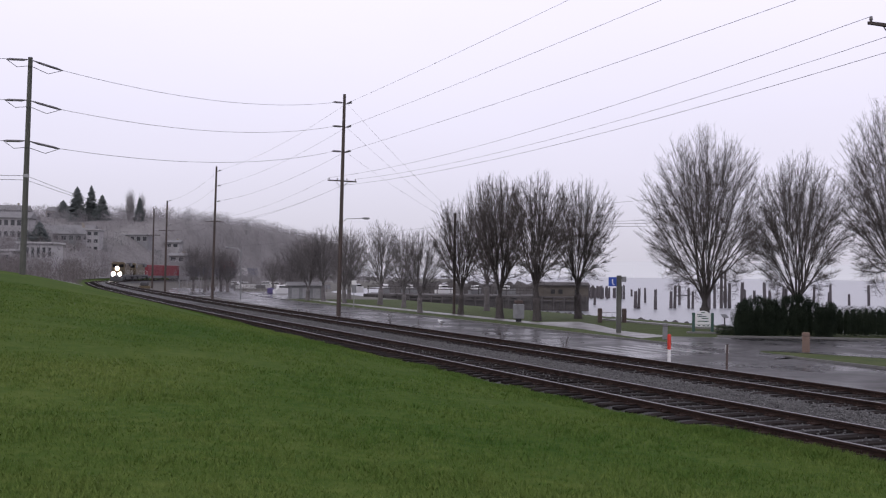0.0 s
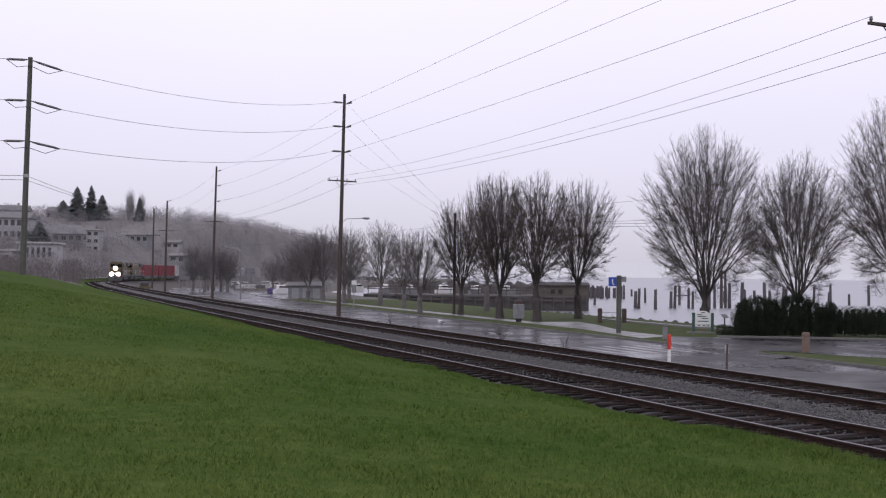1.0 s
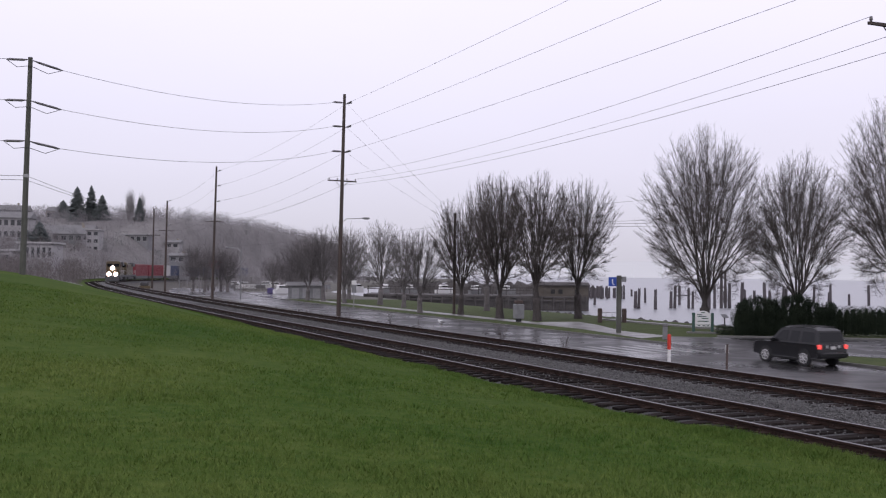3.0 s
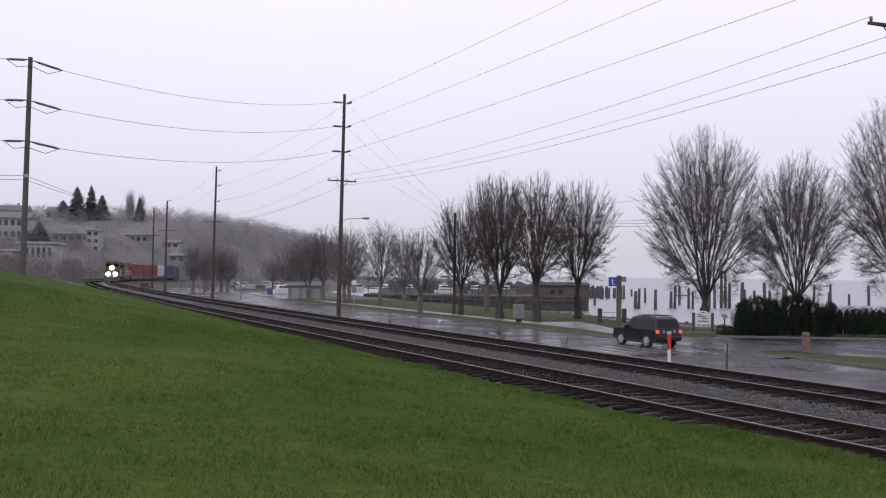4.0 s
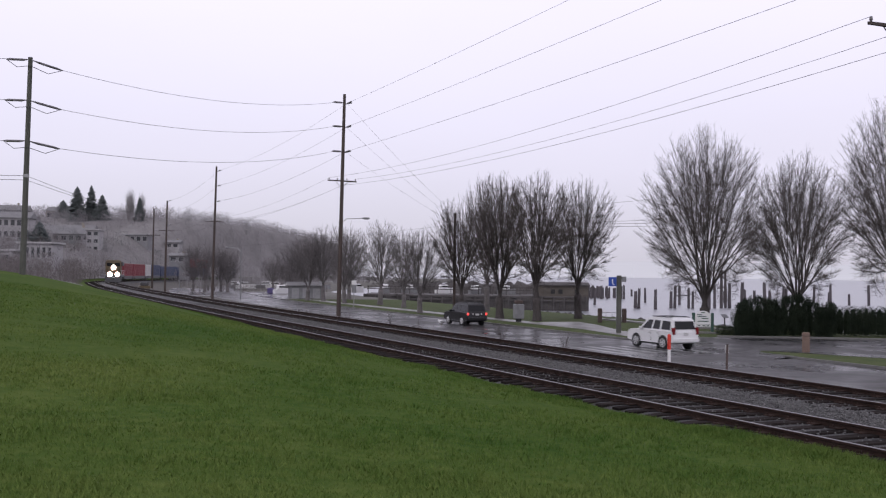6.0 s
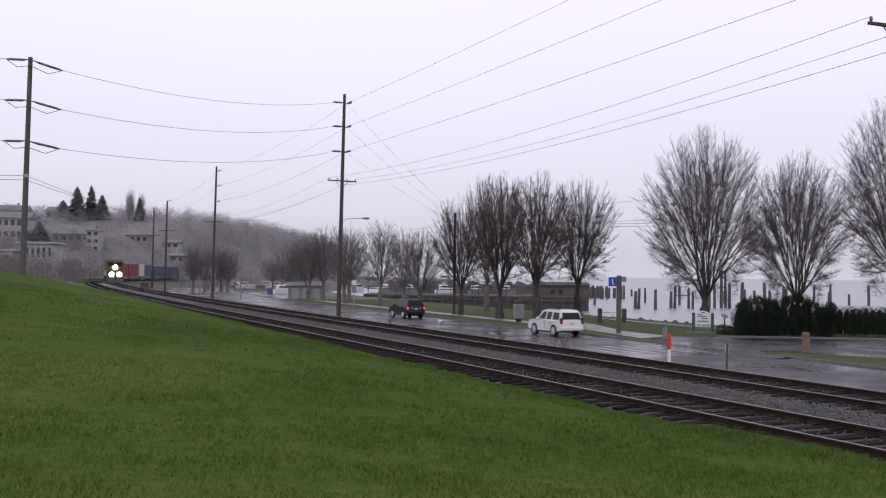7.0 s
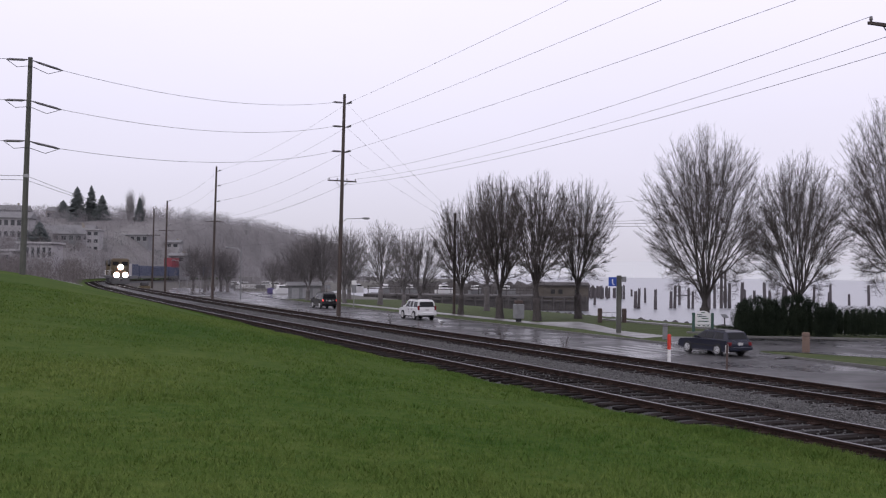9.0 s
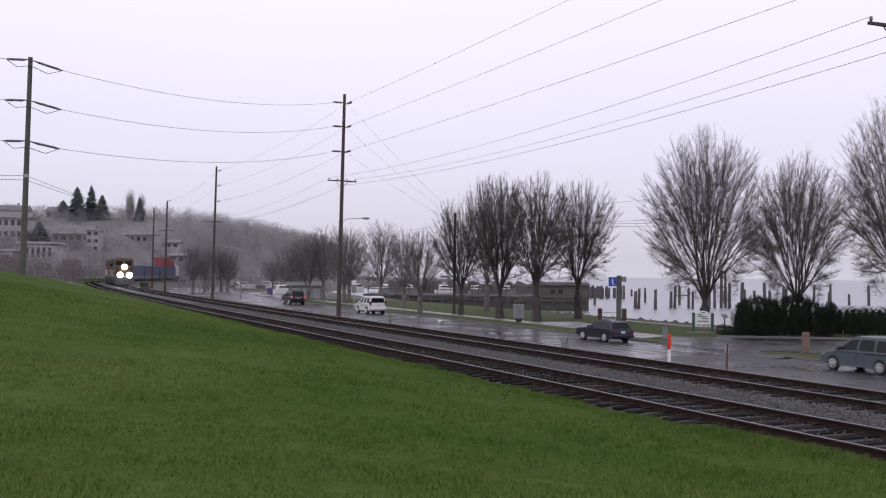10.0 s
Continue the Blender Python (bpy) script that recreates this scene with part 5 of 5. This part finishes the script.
def suv(name, label, mats, lit, rack):
    body = [(0.02, 0.46), (0.0, 0.75), (0.03, 1.05), (0.06, 1.16), (3.70, 1.17), (4.4, 1.16), (4.9, 1.10), (5.04, 0.98), (5.10, 0.72), (5.08, 0.46), (4.6, 0.38), (0.5, 0.38)]
    house_ = [(0.06, 1.12), (0.16, 1.62), (0.28, 1.86), (0.55, 1.94), (1.6, 1.96), (2.75, 1.94), (3.02, 1.88), (3.85, 1.12)]
    wins = [[(0.40, 1.24), (0.46, 1.76), (1.32, 1.79), (1.36, 1.24)], [(1.56, 1.24), (1.54, 1.79), (2.18, 1.80), (2.30, 1.24)], [(2.44, 1.24), (2.36, 1.80), (2.86, 1.79), (3.52, 1.24)]]
    tz, th = (0.94, 0.22) if lit else (0.96, 0.44)
    lamps = [("tail_light", M_TAILON if lit else M_TAIL, [(-0.89, 0.06, tz, 0.17, 0.26, th), (0.89, 0.06, tz, 0.17, 0.26, th)]), ("headlight", M_HEADL, [(-0.78, 5.0, 0.80, 0.36, 0.16, 0.2), (0.78, 5.0, 0.80, 0.36, 0.16, 0.2)])]
    q = 0.95
    body, house_ = [(y * q, z) for y, z in body], [(y * q, z) for y, z in house_]
    wins = [[(y * q, z) for y, z in w] for w in wins]
    lamps = [(nm, mt, [(x, y * q, z, w, d, h) for x, y, z, w, d, h in boxes]) for nm, mt, boxes in lamps]
    ex = [("rear_bumper", mats["body"], (0, -0.02, 0.5, 1.94, 0.24, 0.26)), ("front_bumper", mats["body"], (0, 5.05, 0.45, 1.9, 0.2, 0.3)), ("plate", M_PLATE, (0, -0.03, 0.92, 0.34, 0.03, 0.16)), ("grille", M_BLACK, (0, 5.06, 0.75, 1.0, 0.06, 0.24)),
          ("mirror", mats["body"], (-1.06, 3.4, 1.16, 0.24, 0.12, 0.2)), ("mirror", mats["body"], (1.06, 3.4, 1.16, 0.24, 0.12, 0.2)), ("sill", M_BLACK, (0, 2.55, 0.28, 1.9, 2.2, 0.12)), ("door_line", M_BLACK, (-1.0, 1.46, 0.5, 0.012, 0.012, 0.62)), ("door_line", M_BLACK, (-1.0, 2.38, 0.5, 0.012, 0.012, 0.62)), ("door_handle", M_BLACK, (-1.005, 1.62, 0.98, 0.03, 0.16, 0.04)), ("door_handle", M_BLACK, (-1.005, 2.54, 0.98, 0.03, 0.16, 0.04))]
    if rack:
        ex += [("roof_rail", M_ROOFR, (-0.66, 1.6, 2.0, 0.05, 2.0, 0.06)), ("roof_rail", M_ROOFR, (0.66, 1.6, 2.0, 0.05, 2.0, 0.06)), ("roof_bar", M_ROOFR, (0, 0.9, 2.03, 1.34, 0.05, 0.04)), ("roof_bar", M_ROOFR, (0, 2.2, 2.03, 1.34, 0.05, 0.04))]
    ex = [(nm, mt, (x, y * q, z, w, d, h)) for nm, mt, (x, y, z, w, d, h) in ex]
    return car(name, label, "car", 5.08 * q, 2.0, body, house_, 1.12, 1.96, (1.0, 3.85), 0.41, mats, wins, ((0.085, 1.28, 0.20, 1.78), (3.74 * q, 1.22, 3.06 * q, 1.84)), lamps, ex)


white_suv = suv("white_suv", "white sport-utility car with a black roof rack driving on wet road", {"body": M_PWHITE}, False, True)
black_suv = suv("black_suv", "black sport-utility car with its tail lights lit on wet road", {"body": M_PBLACK}, True, True)
for x in (-0.4, 0.42):
    part("badge_bar", Mesh().box(x, -0.01, 0.98, 0.1, 0.03, 0.14), M_PLATE, black_suv, "pale bar")
wagon = car("station_wagon", "dark navy estate car with silver wheels on wet road", "car", 4.65, 1.76,
            [(0.0, 0.4), (0.0, 0.7), (0.1, 0.9), (3.2, 0.92), (4.4, 0.84), (4.62, 0.7), (4.62, 0.38), (4.2, 0.24), (0.4, 0.24)],
            [(0.12, 0.88), (0.42, 1.38), (0.7, 1.43), (2.35, 1.43), (3.25, 0.88)], 0.88, 1.43, (0.95, 3.7), 0.33, {"body": M_PNAVY},
            [[(0.5, 0.97), (0.66, 1.33), (1.3, 1.35), (1.34, 0.97)], [(1.45, 0.97), (1.43, 1.35), (2.02, 1.36), (2.1, 0.97)], [(2.18, 0.97), (2.12, 1.36), (2.36, 1.36), (2.95, 0.97)]],
            ((0.18, 0.99, 0.40, 1.34), (3.12, 0.98, 2.42, 1.38)),
            [("tail_light", M_TAIL, [(-0.74, 0.02, 0.62, 0.24, 0.08, 0.2), (0.74, 0.02, 0.62, 0.24, 0.08, 0.2)]), ("headlight", M_HEADL, [(-0.62, 4.6, 0.58, 0.36, 0.08, 0.16), (0.62, 4.6, 0.58, 0.36, 0.08, 0.16)])],
            [("rear_bumper", M_PNAVY, (0, -0.02, 0.36, 1.72, 0.22, 0.2)), ("front_bumper", M_PNAVY, (0, 4.64, 0.34, 1.7, 0.2, 0.2)), ("plate", M_PLATE, (0, -0.02, 0.64, 0.34, 0.03, 0.16)), ("mirror", M_PNAVY, (-0.94, 2.9, 0.95, 0.2, 0.1, 0.14)), ("mirror", M_PNAVY, (0.94, 2.9, 0.95, 0.2, 0.1, 0.14)),
             ("side_trim", M_BLACK, (-0.885, 2.3, 0.52, 0.02, 3.0, 0.07)), ("roof_rail", M_ROOFR, (-0.55, 1.4, 1.45, 0.04, 1.5, 0.05)), ("roof_rail", M_ROOFR, (0.55, 1.4, 1.45, 0.04, 1.5, 0.05))])
minivan = car("minivan", "grey-blue minivan with silver wheels on wet road", "car", 4.9, 1.92,
              [(0.0, 0.42), (0.0, 0.8), (0.06, 1.0), (3.7, 1.0), (4.5, 0.86), (4.82, 0.68), (4.86, 0.4), (4.4, 0.26), (0.4, 0.26)],
              [(0.05, 0.96), (0.3, 1.66), (0.6, 1.73), (2.5, 1.73), (3.05, 1.62), (4.05, 0.96)], 0.96, 1.73, (1.05, 4.0), 0.34, {"body": M_PGREY},
              [[(0.4, 1.06), (0.55, 1.58), (1.35, 1.6), (1.38, 1.06)], [(1.5, 1.06), (1.48, 1.6), (2.35, 1.6), (2.45, 1.06)], [(2.56, 1.06), (2.48, 1.6), (2.95, 1.55), (3.7, 1.06)]],
              ((0.1, 1.08, 0.28, 1.6), (3.92, 1.05, 3.12, 1.6)),
              [("tail_light", M_TAIL, [(-0.86, 0.04, 0.8, 0.14, 0.14, 0.5), (0.86, 0.04, 0.8, 0.14, 0.14, 0.5)]), ("headlight", M_HEADL, [(-0.7, 4.74, 0.62, 0.4, 0.16, 0.16), (0.7, 4.74, 0.62, 0.4, 0.16, 0.16)])],
              [("rear_bumper", M_PGREY, (0, -0.02, 0.4, 1.86, 0.22, 0.24)), ("front_bumper", M_PGREY, (0, 4.82, 0.36, 1.84, 0.2, 0.24)), ("plate", M_PLATE, (0, -0.02, 0.7, 0.34, 0.03, 0.16)), ("mirror", M_BLACK, (-1.04, 3.55, 1.02, 0.22, 0.12, 0.18)), ("mirror", M_BLACK, (1.04, 3.55, 1.02, 0.22, 0.12, 0.18)),
               ("slide_track", M_BLACK, (-0.965, 1.2, 0.93, 0.012, 1.7, 0.03)), ("door_line", M_BLACK, (-0.96, 2.5, 0.45, 0.012, 0.012, 0.52))])

# ---- train ----
M_YEL = mat("locomotive_yellow", (0.075, 0.057, 0.034), (0.13, 0.096, 0.05), 0.8, 0.5, fine=6, world_space=False)
M_LGREY = mat("locomotive_grey", (0.055, 0.055, 0.06), (0.10, 0.10, 0.105), 0.8, 0.6, fine=6, world_space=False)
M_CRED = mat("container_red", (0.19, 0.032, 0.045), (0.28, 0.052, 0.066), 0.5, 0.55, fine=5, world_space=False)
M_CBLUE = mat("container_blue", (0.06, 0.075, 0.13), (0.09, 0.105, 0.17), 0.5, 0.55, fine=5, world_space=False)
M_CWHITE = mat("container_white", (0.5, 0.49, 0.48), (0.62, 0.6, 0.6), 0.5, 0.55, fine=5, world_space=False)
M_LAMP = mat("headlight_lit", (1, 1, 1), None, rough=0.3, emit=((1.0, 0.95, 0.92), 60.0))
# the bezel is given a reddish emission to imitate lamp glare
M_RIMGLOW = mat("lamp_bezel_glow", (0.7, 0.35, 0.3), None, rough=0.4, emit=((1.0, 0.42, 0.36), 0.9))


def bogie(t, y, n, r, half=1.15):
    b = part("bogie", Mesh().box(0, y, 0.45, 2.3, half * 2 + 1.2, 0.4, bev=0.06), M_LGREY, t, "dark wheel truck frame")
    for k in range(n):
        yy = y - half + 2 * half * k / (n - 1)
        for x in (-0.752, 0.752):
            part("wheel", Mesh().disc(r, x - 0.06, x + 0.06, yy, r, 16), M_BLACK, b)


def locomotive(label, lit):
    """A six-axle diesel; y = 0 at the front coupler, the body runs back along +y."""
    t = thing("locomotive", Matrix(), label, "locomotive", "train")
    part("frame", Mesh().box(0, 11, 1.05, 3.0, 22, 0.45, bev=0.05), M_LGREY, t, "grey deck frame")
    part("nose", Mesh().box(0, 1.9, 1.5, 1.9, 1.9, 1.75, bev=0.25), M_YEL, t, "short yellow nose")
    cab = part("cab", Mesh().box(0, 4.0, 1.5, 3.05, 2.5, 3.1, bev=0.22), M_YEL, t, "yellow cab")
    for x in (-0.75, 0.75):
        part("cab_window", Mesh().box(x, 2.74, 3.35, 1.05, 0.06, 0.7, bev=0.03), M_GLASS, cab)
    for x in (-1.54, 1.54):
        part("side_window", Mesh().box(x, 4.0, 3.3, 0.06, 1.3, 0.8, bev=0.03), M_GLASS, cab)
    part("hood", Mesh().box(0, 12.6, 1.5, 1.95, 14.6, 2.75, bev=0.14), M_YEL, t, "long yellow engine hood")
    part("radiator", Mesh().box(0, 18.2, 3.6, 2.9, 4.0, 0.95, bev=0.12), M_LGREY, t, "overhanging grey radiator")
    for k in range(9):
        part("hood_door", Mesh().box(-0.985, 6.6 + k * 1.35, 1.75, 0.04, 1.1, 1.9, bev=0.01), M_YEL, t)
        part("hood_door", Mesh().box(0.985, 6.6 + k * 1.35, 1.75, 0.04, 1.1, 1.9, bev=0.01), M_YEL, t)
    part("exhaust", Mesh().box(0, 12, 4.2, 0.9, 1.4, 0.3, bev=0.05), M_BLACK, t)
    part("horn", Mesh().tube([(0, 3.4, 4.55), (0, 3.4, 4.75), (0, 2.9, 4.8)], [0.05, 0.05, 0.12], 8), M_STEEL, t)
    part("fuel_tank", Mesh().box(0, 11, 0.35, 2.6, 6.0, 0.75, bev=0.2), M_LGREY, t)
    part("pilot", Mesh().prism([(0.0, 0.12), (0.35, 0.12), (0.5, 1.1), (0.0, 1.1)], -1.45, 1.45), M_LGREY, t, "grey snow plough pilot")
    part("coupler", Mesh().box(0, -0.1, 0.75, 0.35, 0.6, 0.3, bev=0.05), M_BLACK, t)
    for x in (-1.42, 1.42):
        part("handrail", Mesh().tube([(x, 0.3, 2.5), (x, 2.6, 2.5)], 0.025, 6), M_WHITE, t)
        part("handrail", Mesh().tube([(x, 5.4, 2.5), (x, 21.6, 2.5)], 0.025, 6), M_WHITE, t)
        for k in range(8):
            part("stanchion", Mesh().tube([(x, 5.6 + k * 2.25, 1.5), (x, 5.6 + k * 2.25, 2.5)], 0.02, 5), M_WHITE, t)
        part("step", Mesh().box(x, 0.55, 0.35, 0.3, 0.5, 0.75), M_LGREY, t)
    for y in (4.3, 17.6):
        bogie(t, y, 3, 0.52, 1.9)
    if lit:
        # lenses drawn wider than real ones, in place of bloom
        for x, z, r in ((0, 3.05, 0.44), (-0.72, 1.72, 0.44), (0.72, 1.72, 0.44)):
            y = 0.93 if z > 2 else -0.12
            lamp = part("lamp_housing", Mesh().tube([(x, y + 0.3, z), (x, y, z)], [r * 0.7, r * 1.12], 20), M_RIMGLOW, t, "round lamp bezel with a reddish glow added for glare")
            part("lens", Mesh().tube([(x, y + 0.01, z), (x, y - 0.05, z), (x, y - 0.12, z)], [r, r * 0.96, r * 0.6], 20), M_LAMP, lamp, "white headlamp lens, enlarged to stand for its glare")
    return t


def container(t, y, z, length, material, label):
    """A ribbed steel box."""
    h = 3.2
    c = part("container", Mesh().box(0, y, z, 2.36, length - 0.06, h - 0.04, bev=0.03), material, t, label)
    mb = Mesh()
    yy = y - length / 2 + 0.25
    while yy < y + length / 2 - 0.2:
        for x in (-1.2, 1.2):
            mb.box(x, yy, z + 0.16, 0.05, 0.17, h - 0.32)
        yy += 0.34
    part("corrugation", mb, material, c, kind="stuff")
    for x in (-1.17, 1.17):
        for e in (-1, 1):
            part("corner_post", Mesh().box(x, y + e * (length / 2 - 0.08), z, 0.12, 0.16, h), material, c)
        part("top_rail", Mesh().box(x, y, z + h - 0.12, 0.1, length, 0.12), material, c)


def container_car(label, loads):
    """An articulated flat for containers; y = 0 at its front end."""
    t = thing("container_car", Matrix(), label, "freight car", "train")
    part("deck", Mesh().box(0, 9.3, 0.75, 2.5, 18.2, 0.35, bev=0.04), M_LGREY, t)
    for x in (-1.25, 1.25):
        part("side_sill", Mesh().box(x, 9.3, 0.45, 0.12, 14.5, 0.75, bev=0.03), M_LGREY, t)
    for y in (1.9, 16.7):
        bogie(t, y, 2, 0.42, 0.85)
    for y, z, length, material, lb in loads:
        container(t, y, z, length, material, lb)
    return t


TRAIN = [(0.0, locomotive("yellow diesel locomotive with three glaring headlights", True)), (22.6, locomotive("second yellow diesel locomotive coupled behind", False))]
LOADS = [[(6.2, 1.12, 11.6, M_CRED, "red corrugated container"), (15.3, 1.12, 6.1, M_CRED, "short red corrugated container")],
         [(9.3, 1.12, 17.4, M_CRED, "long red corrugated container")],
         [(3.4, 1.12, 6.1, M_CWHITE, "pale corrugated container"), (12.4, 1.12, 11.8, M_CBLUE, "blue corrugated container")],
         [(9.3, 0.8, 17.0, M_CBLUE, "long blue corrugated container")],
         [(9.3, 0.8, 17.0, M_CBLUE, "long blue corrugated container")],
         [(9.3, 0.8, 17.0, M_CBLUE, "long blue corrugated container"), (9.3, 3.55, 13.0, M_CRED, "red container stacked on top")], [(9.3, 1.12, 17.0, M_CWHITE, "long pale container")], [(9.3, 1.12, 17.0, M_CBLUE, "long blue corrugated container")]]
for i, load in enumerate(LOADS):
    TRAIN.append((45.4 + i * 19.0, container_car("grey container flat car loaded with steel boxes", load)))

# a small yellow cart parked beside the line
cart = thing("maintenance_trailer", on(20.0, 190, 0.55), "dull yellow maintenance trailer beside the track", "trailer")
part("bed", Mesh().box(0, 0, 0.7, 1.9, 3.2, 0.5, bev=0.05), M_YEL, cart)
part("drawbar", Mesh().box(0, -2.0, 0.6, 0.14, 1.2, 0.12), M_LGREY, cart)
for x in (-0.9, 0.9):
    for y in (-0.7, 0.7):
        part("wheel", Mesh().disc(0.36, x - 0.1, x + 0.1, y, 0.36, 14), M_BLACK, cart)
part("tank", Mesh().box(0, 0.4, 1.2, 1.4, 1.8, 0.7, bev=0.15), M_LGREY, cart)

# ---- sleepers, stones and grass ----
tie_me = Mesh().box(0, 0, -0.18, 2.6, 0.235, 0.18, bev=0.015).data("tie", M_TIE)
srng = random.Random(12)
for tr, o in ((track_near, 11.75), (track_far, 15.85)):
    rest = Mesh()
    s = -30.0
    while s < 340:
        jog = srng.uniform(-0.05, 0.05)
        m = on(o + jog, s, 2.19 + grade(s) + srng.uniform(-0.012, 0.006), srng.uniform(-0.7, 0.7))
        if 5 <= s < 120:
            t = new("tie", tie_me)
            t.parent = tr
            t.matrix_basis = m
        else:
            rest.box(0, 0, -0.18, 2.6, 0.235, 0.18, m)
        s += 0.52
    part("tie_rest", raw("tie_rest", rest.v, rest.f, M_TIE), M_TIE, tr, kind="stuff")
    plates = Mesh()
    s = 5.0
    while s < 70:
        for side in (-0.752, 0.752):
            m = on(o + side, s, 2.192 + grade(s))
            plates.box(0, 0, 0, 0.36, 0.19, 0.014, m)
            plates.box(-0.12, 0.06, 0, 0.03, 0.03, 0.05, m)
            plates.box(0.12, -0.06, 0, 0.03, 0.03, 0.05, m)
        s += 0.52
    part("tie_plate_set", raw("tie_plate_set", plates.v, plates.f, M_RAIL), M_RAIL, tr, kind="stuff")


def scatter_stones(n, s0, s1, power):
    """Broken stones lying on the ballast, with the tracks' own beds lower."""
    rng = np.random.default_rng(3)
    vs, fs = [], []
    base = np.array([(1, 0, 0), (-1, 0, 0), (0, 1, 0), (0, -1, 0), (0, 0, 1), (0, 0, -0.6)], float)
    tri = [(0, 2, 4), (2, 1, 4), (1, 3, 4), (3, 0, 4), (2, 0, 5), (1, 2, 5), (3, 1, 5), (0, 3, 5)]
    for i in range(n):
        s = s0 + (s1 - s0) * rng.random() ** power
        o = rng.uniform(10.9, 17.3) if rng.random() < 0.4 else rng.uniform(13.0, 14.4)
        r = rng.uniform(0.012, 0.028)
        in_bed = abs(o - 11.75) < 1.3 or abs(o - 15.85) < 1.3
        if min(abs(abs(o - 11.75) - 0.752), abs(abs(o - 15.85) - 0.752)) < 0.1:
            continue
        z = 2.16 + (0.05 if not in_bed else 0.02) * rng.random() + grade(s) 
        p = P(o, s, z)
        v = base * r * rng.uniform(0.6, 1.3, (6, 3))
        a = rng.uniform(0, 6.28)
        c, d = math.cos(a), math.sin(a)
        k = len(vs)
        for q in v:
            vs.append((p.x + q[0] * c - q[1] * d, p.y + q[0] * d + q[1] * c, p.z + q[2]))
        fs += [(x + k, y + k, w + k) for x, y, w in tri]
    return vs, fs


vs, fs = scatter_stones(40000, 6, 80, 1.5)
tagged(new("ballast_stones", raw("ballast_stones", vs, fs, M_STONE)), "loose grey crushed stone between the tracks", "ballast", kind="stuff")


def grass_blades(n):
    rng = np.random.default_rng(8)
    vs, fs = [], []
    while len(fs) < n:
        if rng.random() < 0.3:
            s, o = 2 + 85 * rng.random() ** 1.3, 10.58 - abs(rng.normal(0, 0.5))
        else:
            y = 5 + 38 * rng.random() ** 1.6
            x = y * rng.uniform(-0.47, 0.47)
            q = TURN.inverted() @ Vector((x, y, 0))
            o, s = q.x, q.y
        if o > 10.6:
            continue
        clump = noise.noise((o * 0.9, s * 0.9, 3.0))
        h = (0.03 + 0.035 * rng.random()) * (1 + 0.8 * clump) * (1.4 if o > 9.8 else 1.0)
        p = P(o, s, ground_z(min(o, 10.5), s) - 0.01)
        a = rng.uniform(0, 6.28)
        w = 0.0035 + 0.0004 * s
        dx, dy = math.cos(a) * w, math.sin(a) * w
        lx, ly = rng.normal(0, 0.45, 2) * h
        k = len(vs)
        vs += [(p.x - dx, p.y - dy, p.z), (p.x + dx, p.y + dy, p.z), (p.x + lx, p.y + ly, p.z + h)]
        fs.append((k, k + 1, k + 2))
    return vs, fs


vs, fs = grass_blades(210000)
tagged(new("grass_blades", raw("grass_blades", vs, fs, M_BLADE)), "wet green lawn grass blades", "grass", kind="stuff")


# ---- what moves ----
def lane(s):
    return 39.3 - 0.02 * (s - 45)


def drive_rows(s_at):
    return [(t / 4, on(lane(s_at(t / 4)), s_at(t / 4), 0.02, 1.1)) for t in range(0, 41)]


def spin(thing_, speed, r):
    """Turn each wheel about its axle as it rolls."""
    for w in thing_.children:
        if w.name.split(".")[0] == "wheel":
            at = w.matrix_basis.translation.copy()
            walk(w, [(k / 30, Matrix.Translation(at) @ Matrix.Rotation(-speed * k / 30 / r, 4, "X")) for k in range(0, 301)])


def motions():
    cars = [(black_suv, 54.7, 4.0, 13.75, 0.40), (white_suv, 46.3, 5.5, 13.4, 0.40), (wagon, 48.0, 9.0, 11.8, 0.33), (minivan, 36.0, 10.0, 12.5, 0.34)]
    for ob, s0, t0, v, r in cars:
        walk(ob, drive_rows(lambda t, s0=s0, t0=t0, v=v: s0 + v * (t - t0)))
        spin(ob, v, r)
    for back, ob in TRAIN:
        length = 22.0 if ob.name.startswith("loco") else 18.6
        rows = []
        for k in range(0, 21):
            t = k / 2
            s = 257 - 5.0 * t - 0.3 * t * t + back
            a, b = P(15.85, s + 2), P(15.85, s + length - 2)
            m = Matrix.Translation(P(15.85, s, Z_RAIL + grade(s))) @ Matrix.Rotation(math.atan2(-(b.x - a.x), b.y - a.y), 4, "Z")
            rows.append((t, m))
        walk(ob, rows)


motions()
